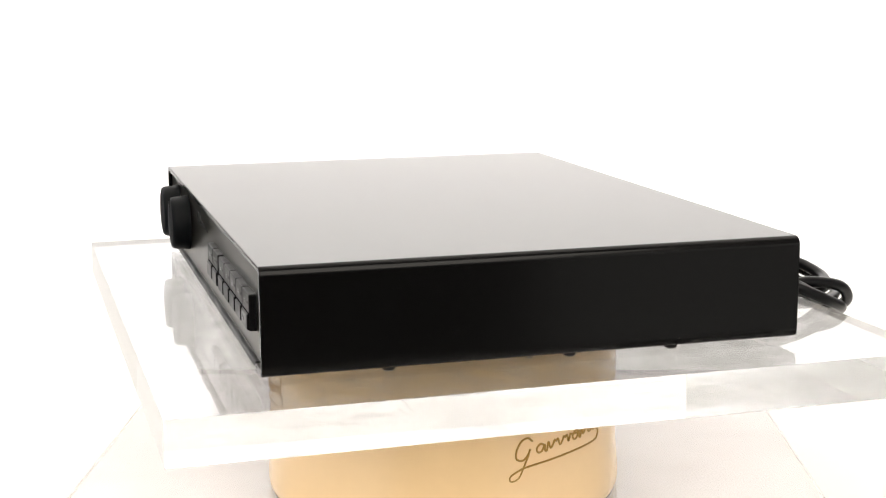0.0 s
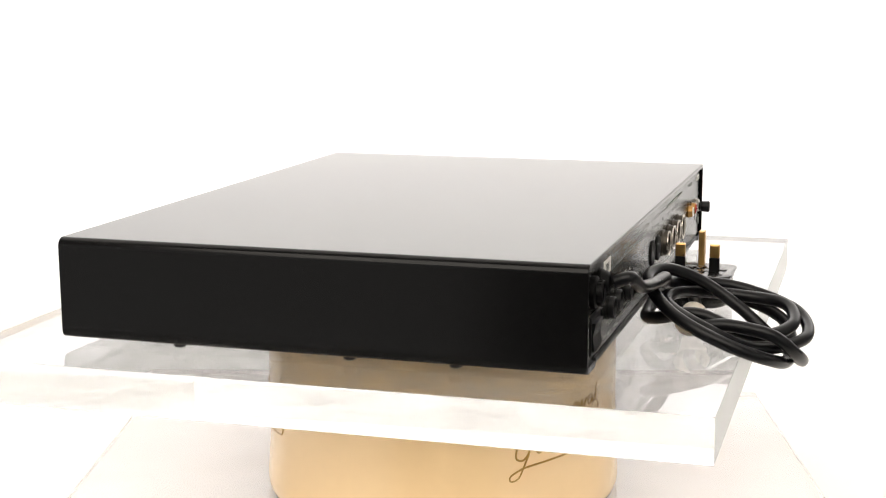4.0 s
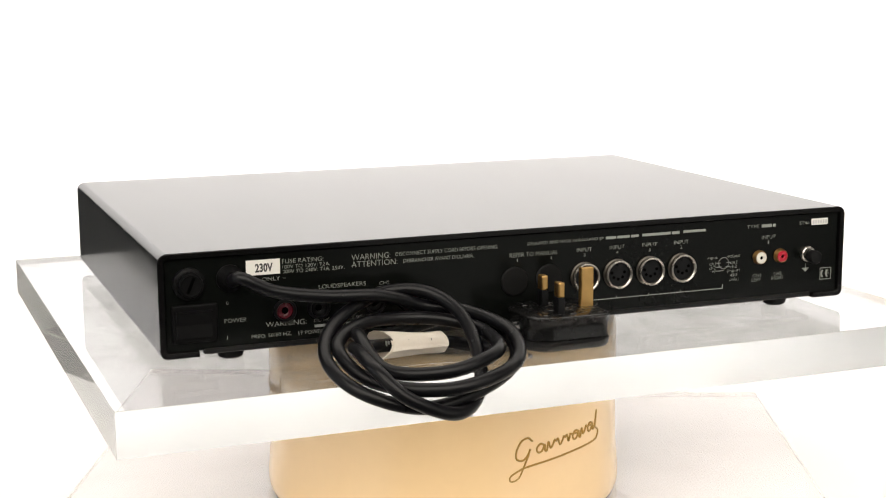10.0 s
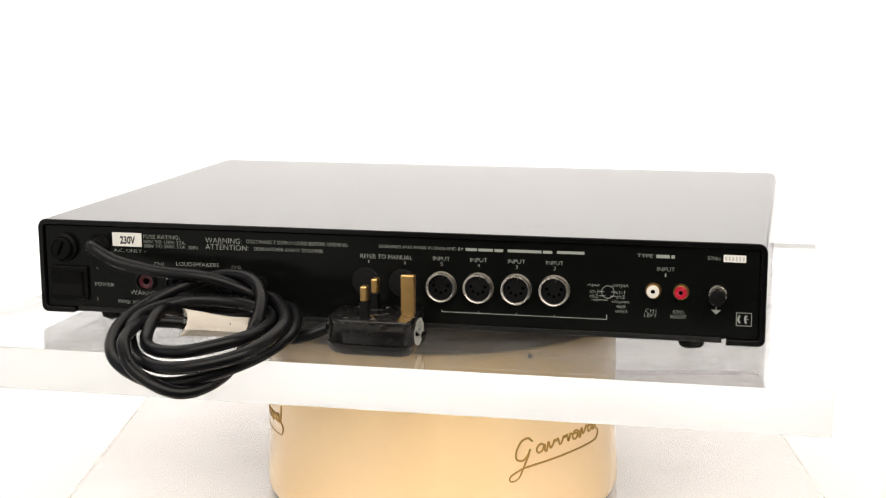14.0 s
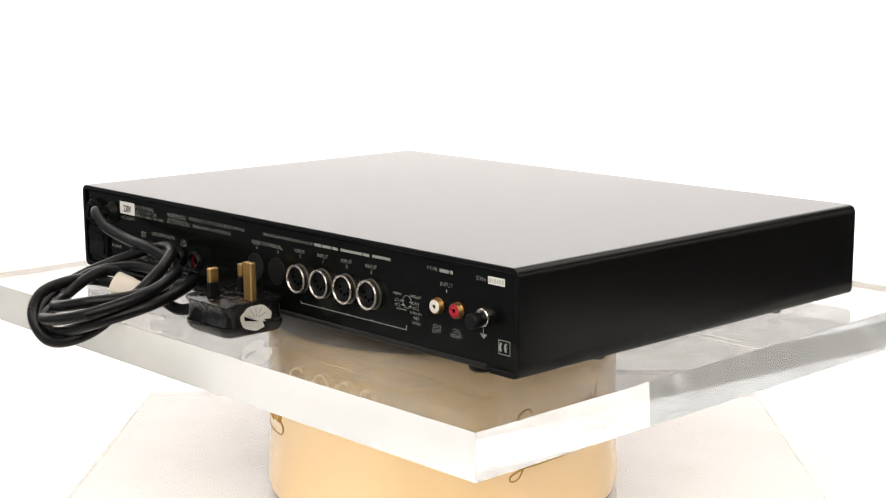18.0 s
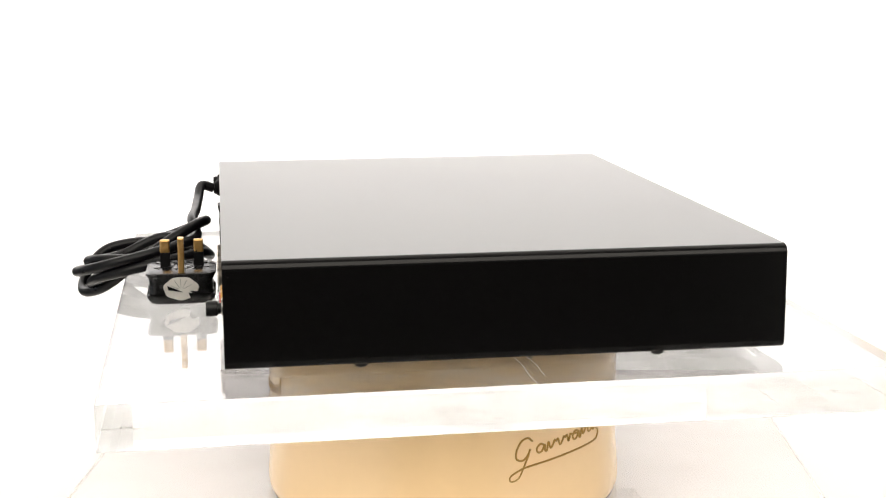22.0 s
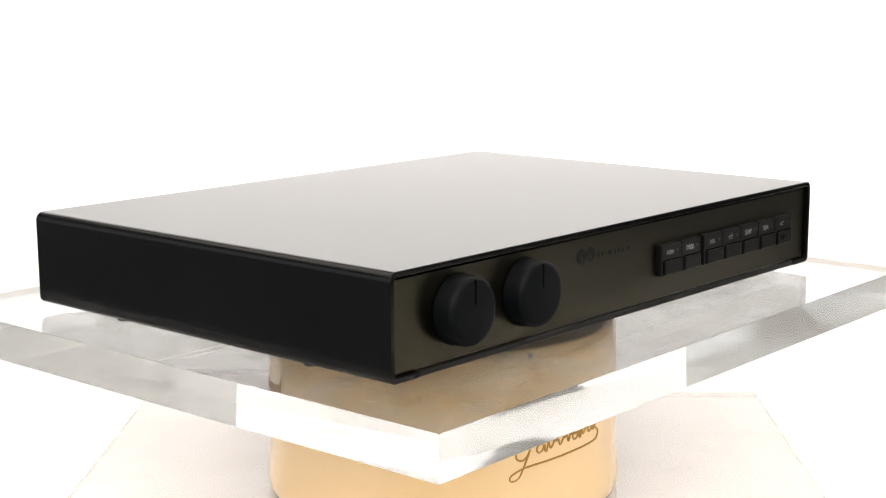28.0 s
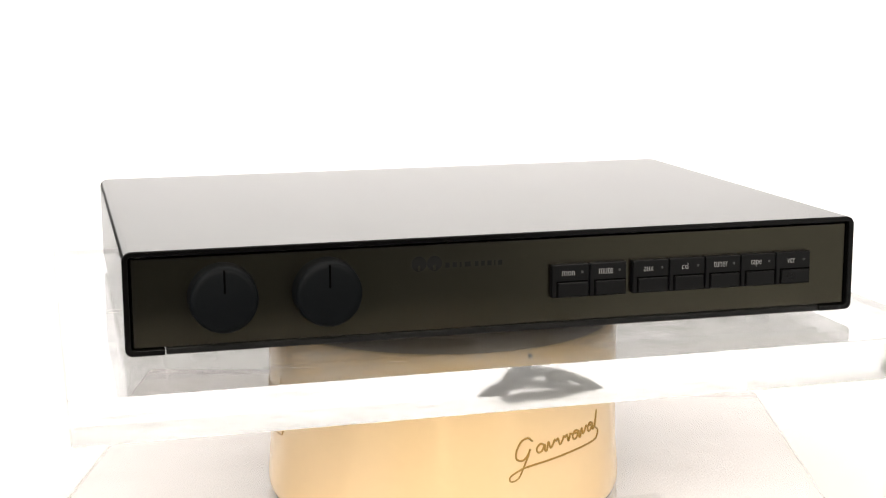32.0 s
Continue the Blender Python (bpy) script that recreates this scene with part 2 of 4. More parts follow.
def word_bars(x0, x1, z0, z1, y, mat, parent, words, thick=0.00012):
    """A line of unreadable print: plain bars as long as its words."""
    total = sum(words) + 0.5 * (len(words) - 1)
    x, k = x0, (x1 - x0) / total
    for w in words:
        bar(x, x + k * w, z0, z1, y, mat, parent, "print_bar", thick)
        x += k * (w + 0.5)


def thing(name, label, category, group=""):
    return tagged(new(name), label, category, group)


# ---- the room and the white sweep ----
TABLE_Z = -0.0665


def build_sweep():
    """White paper that runs over the table and curves up behind."""
    prof = [(-0.28, TABLE_Z)] + [(0.15 * i, TABLE_Z) for i in range(9)]
    prof += [(1.2 + 0.5 * math.sin(radians(a)), TABLE_Z + 0.5 * (1 - math.cos(radians(a)))) for a in range(10, 91, 10)]
    prof += [(1.7, 1.6)]
    bm = bmesh.new()

    def reach(side, y, z):
        """Half width: narrowed unseen beside the table to darken mirrored sides, full roll behind."""
        if z > 0.22:
            return 3.4
        if side > 0:
            return 0.95
        return 0.475 + 0.30 * max(0.0, y - 0.45)

    rows = [[bm.verts.new((x * reach(x, y, z), y, z)) for x in (-1.0, -0.5, 0.0, 0.5, 1.0)] for y, z in prof]
    for a, b in zip(rows, rows[1:]):
        for i in range(4):
            bm.faces.new((a[i], a[i + 1], b[i + 1], b[i]))
    bmesh.ops.recalc_face_normals(bm, faces=bm.faces[:])
    bmesh.ops.solidify(bm, geom=bm.faces[:], thickness=0.003)
    ob = part("backdrop", bm, SWEEP, None, "", True)
    tagged(ob, "white seamless paper sweep over the table", "backdrop", "", "structure")


def build_room():
    lo = -0.82
    # Walls and ceiling are out of view; their tones are chosen for the reflections.
    for name, b in (("wall_north", (-7.0, 7.0, 3.4, 3.5, lo, 3.4)), ("wall_south", (-7.0, 7.0, -7.1, -7.0, lo, 3.4)),
                    ("wall_west", (-7.1, -7.0, -7.0, 3.4, lo, 3.4)), ("wall_east", (7.0, 7.1, -7.0, 3.4, lo, 3.4)),
                    ("ceiling", (-7.1, 7.1, -7.1, 3.5, 3.4, 3.5))):
        mat = {"wall_west": ROOM_BLUE, "wall_north": ROOM_MID, "wall_east": ROOM_PALE, "wall_south": ROOM_MID, "ceiling": ROOM_PALE}.get(name, ROOM)
        tagged(part(name, box(*b), mat), "plain unseen room surface, toned for reflections", name.split("_")[0], "", "structure")
    floor = tagged(part("floor", box(-7.1, 7.1, -7.1, 3.5, lo - 0.1, lo - 0.006), JOINT), "grey tiled studio floor with pale joints",
                   "floor", "", "structure")
    me = mesh_of("floor_tile", box(-0.342, 0.342, -0.342, 0.342, -0.006, 0.0, 0.002, 1), TILE)
    for i in range(20):
        for j in range(15):
            t = new("floor_tile", me)
            t.location, t.parent = (-6.65 + 0.7 * i, -6.65 + 0.7 * j, lo), floor
    west = bpy.data.objects["wall_west"]
    me = mesh_of("wall_tile", box(0.0, 0.006, -0.342, 0.342, -0.342, 0.342, 0.002, 1), WALL_TILE)
    for j in range(15):
        for k in range(6):
            t = new("wall_tile", me)
            t.location, t.parent = (-7.0, -6.65 + 0.7 * j, lo + 0.35 + 0.7 * k), west
    table = thing("table", "plain white studio table under the paper sweep", "table")
    part("tabletop", box(-0.46, 0.90, -0.265, 1.1, TABLE_Z - 0.035, TABLE_Z - 0.003, 0.003), SWEEP, table)
    leg = mesh_of("leg", box(-0.03, 0.03, -0.03, 0.03, lo, TABLE_Z - 0.035, 0.003, 1), SWEEP)
    for x in (-0.41, 0.85):
        for y in (-0.21, 1.02):
            o = new("leg", leg)
            o.location = (x, y, 0)
            o.parent = table


# ---- the stand: base slab, drum ----
SLAB_TOP, SLAB_LOW = 0.0944, 0.0697
BASE_TOP = -0.042


def slab_mesh(hx, hy, z0, z1, bevel=0.00012):
    bm = box(-hx, hx, -hy, hy, z0, z1, bevel, 1)
    return sharp(bm, 30)


def build_base():
    ob = part("acrylic_base", slab_mesh(0.2575, 0.2163, BASE_TOP - 0.0245, BASE_TOP, 0.0026), ACRYLIC_BASE)
    ob.matrix_world = pose(0.003, 0.004, 0, 0, 0, -1.5)
    ob.visible_shadow = False
    tagged(ob, "thick clear acrylic base plate lying on white paper", "base plate")
    for k, (x, y, dx, dy) in enumerate(((0.17, -0.12, 0.030, 0.012), (-0.20, -0.05, 0.022, -0.010), (0.21, 0.06, -0.018, 0.020), (-0.16, -0.17, 0.035, 0.004))):
        pts = [(x + dx * i / 7, y + dy * i / 7 + 0.001 * math.sin(i * 0.9 + k), BASE_TOP + 0.00002) for i in range(8)]
        part("scratch", tube(pts, 0.0001, 4), SCRATCH, ob, "pale hairline scratch")


def build_drum():
    drum = thing("drum_stand", "cream enamelled metal drum turntable on the clear base", "turntable")
    drum.location = (0.0007, 0, BASE_TOP)
    top = SLAB_LOW - BASE_TOP - 0.012
    prof = [(0.1150, 0.0), (0.1180, 0.0006), (0.1198, 0.0022), (0.1209, 0.0050), (0.1213, 0.0090), (0.1212, 0.0150), (0.1204, 0.0240), (0.1196, 0.0340), (0.1192, 0.045),
            (0.1190, top - 0.008), (0.1186, top - 0.004), (0.1170, top - 0.0015), (0.1150, top - 0.001)]
    part("shell", lathe(prof, 128), ENAMEL, drum, "cream enamel shell, slightly flared foot", True)
    part("top_plate", lathe([(0.0, top - 0.0002), (0.1120, top - 0.0002), (0.1148, top - 0.0012), (0.1148, top - 0.006), (0.0, top - 0.006)], 96), DRUM_TOP, drum,
         "dull bronze top plate", True)
    part("hub", lathe([(0.0, top + 0.0118), (0.0770, top + 0.0118), (0.0785, top + 0.0105), (0.0785, top - 0.001), (0.0, top - 0.001)], 80), HUB, drum, "dark brown bearing plate", True)
    # Thin black ring, added for the dark line of shade under the foot.
    part("foot_shade_ring", lathe([(0.112, 0.0), (0.1188, 0.0), (0.1190, 0.0006), (0.112, 0.0012)], 96), RIM, drum)
    part("screw", lathe([(0, 0.1206), (0.0013, 0.1204), (0.0017, 0.1188), (0, 0.1186)], 16, "x"), DARK_NICKEL, drum).matrix_basis = \
        Matrix.Rotation(radians(-63), 4, "Z") @ Matrix.Translation((0, 0, top - 0.0045))
    # gold brown scroll mark, drawn as plain flourishes
    for centre in (-53.0, -172.5, 67.0):
        for kind in (0, 1, 2):
            if kind == 0:
                flat = [(0.0385, -0.0010), (0.0432, -0.0045), (0.0420, -0.0085), (0.0370, -0.0106), (0.0118, -0.0121), (-0.0195, -0.0150), (-0.0286, -0.0172),
                        (-0.0345, -0.0205), (-0.0336, -0.0235), (-0.0286, -0.0218), (-0.0250, -0.0152), (-0.0212, -0.0070)]
            elif kind == 1:
                flat = [(-0.0188, 0.0010), (-0.0222, 0.0034), (-0.0268, 0.0016), (-0.0300, -0.0040), (-0.0300, -0.0092), (-0.0258, -0.0108), (-0.0222, -0.0078), (-0.0204, -0.0040)]
            else:
                # a run of loops and waves, rising to a tall last stroke
                flat = []
                for u, wide, loop in ((-0.0150, 0.0056, 1), (-0.0066, 0.0050, 0), (0.0012, 0.0050, 0), (0.0092, 0.0030, 0), (0.0150, 0.0056, 1), (0.0234, 0.0048, 0), (0.0308, 0.0052, 1)):
                    v = -0.0074 + 0.10 * (u + 0.015)
                    if loop:
                        flat += [(u + wide, v + 0.0040), (u + 0.4 * wide, v + 0.0056), (u - 0.1 * wide, v + 0.0030), (u + 0.1 * wide, v + 0.0002), (u + 0.6 * wide, v + 0.0008),
                                 (u + wide, v + 0.0046), (u + 1.05 * wide, v + 0.0008), (u + 1.3 * wide, v + 0.0006)]
                    else:
                        flat += [(u, v + 0.0050), (u + 0.35 * wide, v + 0.0008), (u + 0.75 * wide, v + 0.0030), (u + wide, v + 0.0054), (u + 1.25 * wide, v + 0.0046)]
                flat += [(0.0392, 0.0010), (0.0410, 0.0090), (0.0398, 0.0010), (0.0392, -0.0012)]
            pts = []
            for p in smooth_line([(u, v, 0) for u, v in flat], 6):
                a = radians(centre) + p.x / 0.1193
                pts.append((0.1192 * math.cos(a), 0.1192 * math.sin(a), 0.0585 + p.y))
            part("script_mark", tube(pts, 0.0007, 6), SCRIPT, drum, "gold brown painted flourish", True)


# ---- the turning slab ----
def build_slab():
    slab = part("acrylic_slab", slab_mesh(0.2561, 0.2163, SLAB_LOW - SLAB_TOP, 0.0), ACRYLIC)
    slab.visible_shadow = False
    slab.data.materials.append(ACRYLIC_EDGE)
    slab.data.materials.append(ACRYLIC_SAWN)
    for f in slab.data.polygons:
        f.material_index = 0 if abs(f.normal.z) > 0.5 else 2 if f.normal.y > 0.9 else 1
    tagged(slab, "thick clear polished acrylic slab turning on the drum", "acrylic slab")
    for x, y, z, wide in ((-0.012, 0.2166, -0.0010, 0.0008), (0.2490, 0.2166, -0.0225, 0.0003)):
        bm = bmesh.new()
        bmesh.ops.create_icosphere(bm, subdivisions=1, radius=wide)
        for v in bm.verts:
            k = 0.7 + 0.6 * noise.noise(v.co * 900 + Vector((x * 91, y * 57, 0)))
            v.co = Vector((v.co.x * k, v.co.y * k, v.co.z * k * 0.35)) * 0.38
            if abs(x) > 0.25:
                v.co.x *= 0.12
            else:
                v.co.y *= 0.12
        part("edge_chip", bm, CHIP, slab, "small grey chip").location = (x, y, z)
    # broken scuff lines on the short sawn face and the top edge above it
    for y0, y1, z in ((0.2130, 0.2075, -0.0128), (0.2045, 0.2030, -0.0122), (0.2000, 0.1985, -0.0124), (0.1975, 0.1930, -0.0130), (-0.1700, -0.1760, -0.0118), (-0.1880, -0.1910, -0.0070)):
        pts = [(-0.25612, y0 + (y1 - y0) * i / 5, z + 0.0006 * math.sin(2.1 * i)) for i in range(6)]
        part("scuff", tube(pts, 0.00016, 4), CHIP, slab, "broken grey scuff line")
    for k, (x, y, dx, dy, wav) in enumerate(((-0.2545, -0.0093, 0.058, 0.0010, 0.0006), (-0.2390, -0.0171, 0.043, 0.0013, 0.0005), (0.10, 0.19, -0.05, 0.004, 0.001))):
        pts = [(x + dx * i / 9, y + dy * i / 9 + wav * math.sin(i * 0.8 + k), 0.00002) for i in range(10)]
        part("scratch", tube(pts, 0.00018 if k < 2 else 0.0001, 4), SCRATCH, slab, "pale hairline scratch")
    rng = random.Random(11)
    for k in range(16):
        x, y, a, far = rng.uniform(-0.245, 0.245), rng.choice((-1, 1)) * rng.uniform(0.158, 0.210), rng.gauss(0.0, 0.35), rng.uniform(0.004, 0.022)
        if k % 3 == 0:
            x, y, a = rng.choice((-1, 1)) * rng.uniform(0.222, 0.248), rng.uniform(-0.2, 0.2), rng.gauss(1.57, 0.4)
        pts = [(x + far * i / 4 * math.cos(a), min(0.215, y + far * i / 4 * math.sin(a) + 0.0004 * math.sin(i + k)), 0.0) for i in range(5)]
        part("scratch", tube(pts, 0.00004, 4), SCRATCH, slab, "pale hairline scratch")
    return slab


# ---- the amplifier ----
X0, Z0, Z1 = 0.2200, 0.0995, 0.1578
YF, YR = -0.1600, 0.1480
PANEL_F, PANEL_R = -0.1572, 0.1460


def build_sleeve(amp):
    """Folded sheet-metal sleeve: top, two sides and short returns underneath."""
    t, r, back = 0.0034, 0.0052, 0.1985
    out = [(back, Z0)] + arc(X0 - r * 0.8, Z0 + r * 0.8, r * 0.8, -90, 0) + arc(X0 - r, Z1 - r, r, 0, 90)
    out += [(-x, z) for x, z in reversed(out)]
    ri = r - t
    inn = [(back, Z0 + t)] + arc(X0 - t - ri, Z0 + t + ri, ri, -90, 0, 4) + arc(X0 - t - ri, Z1 - t - ri, ri, 0, 90, 4)
    inn += [(-x, z) for x, z in reversed(inn)]
    bm = extrude_outline(out + inn[::-1], YF, YR)
    ends = [e for e in bm.edges if abs(e.verts[0].co.y - e.verts[1].co.y) < 1e-6]
    bmesh.ops.bevel(bm, geom=ends, offset=0.0006, segments=2, profile=0.5, affect="EDGES")
    ob = part("sleeve", sharp(bm, 60), CASE, amp, "satin black folded metal cover", True)
    wn = ob.modifiers.new("weighted", "WEIGHTED_NORMAL")
    wn.keep_sharp, wn.weight = True, 100


def build_chassis(amp):
    part("chassis", box(-0.1975, 0.1975, PANEL_F + 0.003, PANEL_R - 0.003, 0.1016, 0.1045, 0.0004, 1), RIM, amp, "black bottom tray")
    t = 0.0034
    front = part("front_panel", box(-X0 + t + 0.0012, X0 - t - 0.0012, PANEL_F, PANEL_F + 0.004, 0.1034, Z1 - t - 0.0012, 0.0005, 1), OLIVE, amp,
                 "dark olive brushed metal front plate")
    part("front_lip", box(-0.1978, 0.1978, YF + 0.0002, PANEL_F + 0.0004, 0.0997, 0.1033, 0.0006, 1), RIM, amp)
    rear = part("rear_panel", box(-X0 + t + 0.0006, X0 - t - 0.0006, PANEL_R - 0.003, PANEL_R, 0.1030, Z1 - t - 0.0004, 0.0003, 1), REAR, amp,
                "black rear plate with pale printing")
    part("rear_lip", box(-0.1960, 0.1960, PANEL_R - 0.004, YR - 0.0006, 0.1006, 0.1036, 0.0006, 1), RIM, amp)
    foot = mesh_of("foot", lathe([(0, SLAB_TOP + 0.0002), (0.0054, SLAB_TOP + 0.0002), (0.0070, SLAB_TOP + 0.0013), (0.0077, SLAB_TOP + 0.0036), (0.0077, 0.1018), (0, 0.1018)], 24), RUBBER, True)
    for x, y in ((0.1785, 0.1335), (-0.1785, 0.1335), (0.1745, -0.125), (-0.1745, -0.125)):
        o = new("foot", foot)
        o.location, o.parent = (x, y, 0), amp
    head = lathe([(0, 0.0960), (0.0022, 0.0961), (0.0036, 0.0970), (0.0041, 0.0988), (0.0041, 0.1000), (0, 0.1000)], 18)
    screw = mesh_of("screw", head, RIM, True)
    for x, y in ((0.2095, -0.090), (0.2095, 0.0131), (0.2095, 0.074), (-0.2095, -0.090), (-0.2095, 0.075)):
        o = new("screw", screw)
        o.location, o.parent = (x, y, 0), amp
    return front, rear


def build_front(amp, front):
    y = PANEL_F
    # two plain round dials with a dark pointer groove
    for x in (-0.1662, -0.1082):
        prof = [(0, 0.0136), (0.0150, 0.0136), (0.0172, 0.0131), (0.0184, 0.0118), (0.0188, 0.0098), (0.0189, 0.005), (0.0193, 0.0026), (0.0194, 0.0006), (0, 0.0006)]
        knob = part("knob", lathe(prof, 72, "-y", (x, y, 0.1301)), KNOB, amp, "dark rounded control knob", True)
        part("pointer", box(x - 0.00055, x + 0.00055, y - 0.01375, y - 0.0126, 0.1342, 0.1472, 0.0001, 1), NOTCH_SHADE, knob, "black pointer groove")
    # maker's mark as two discs and plain bars
    for x in (-0.0543, -0.0452):
        d = part("badge_disc", lathe([(0, 0.0), (0.0044, 0.0), (0.0044, 0.00025), (0, 0.00025)], 32, "-y", (x, y, 0.1421)), LOGO, front, "black printed disc")
        part("badge_stem", box(x - 0.0007, x + 0.0007, y - 0.0004, y - 0.0002, 0.1382, 0.1412), OLIVE, front)
    word_bars(-0.0388, -0.0238, 0.1392, 0.1421, y - 0.0002, LOGO, front, (0.7, 0.7, 0.3, 1.0))
    word_bars(-0.0213, -0.0048, 0.1392, 0.1421, y - 0.0002, LOGO, front, (0.7, 0.7, 0.8, 0.25, 0.8))
    # push buttons
    specs = (("mon", 0.0243, 0.0082), ("mute", 0.0476, 0.0094), ("aux", 0.0745, 0.0063), ("cd", 0.0977, 0.0044), ("tuner", 0.1209, 0.0098),
             ("tape", 0.1441, 0.0078), ("vcr", 0.1673, 0.0056))
    for word, x, wide in specs:
        key = part("push_button", box(x + 0.0002, x + 0.0230, y - 0.0040, y + 0.001, 0.1180, 0.1380, 0.0007, 2), BUTTON, amp,
                   "black plastic push button lettered " + word)
        part("key_cap", box(x + 0.0034, x + 0.0221, y - 0.0052, y - 0.0030, 0.1186, 0.1272, 0.0006, 2), BUTTON, key)
        part("key_groove_shade", box(x + 0.0028, x + 0.0226, y - 0.00412, y - 0.0037, 0.1184, 0.1279), NOTCH_SHADE, key)
        part("indicator", lathe([(0, 0.0004), (0.0006, 0.0003), (0.0008, 0), (0, 0)], 12, "-y", (x + 0.0186, y - 0.0040, 0.1330)), INDICATOR, key, "small grey indicator")
        tall = 0.0027 if word in ("mon", "aux", "vcr") else 0.0036
        low = 0.1312 - (0.0009 if word == "tape" else 0)
        lettering(word, x + 0.0101 - wide * 0.46, x + 0.0101 + wide * 0.46, low, low + tall + (0.0006 if word == "tape" else 0), y - 0.00415, PRINT_W, key)


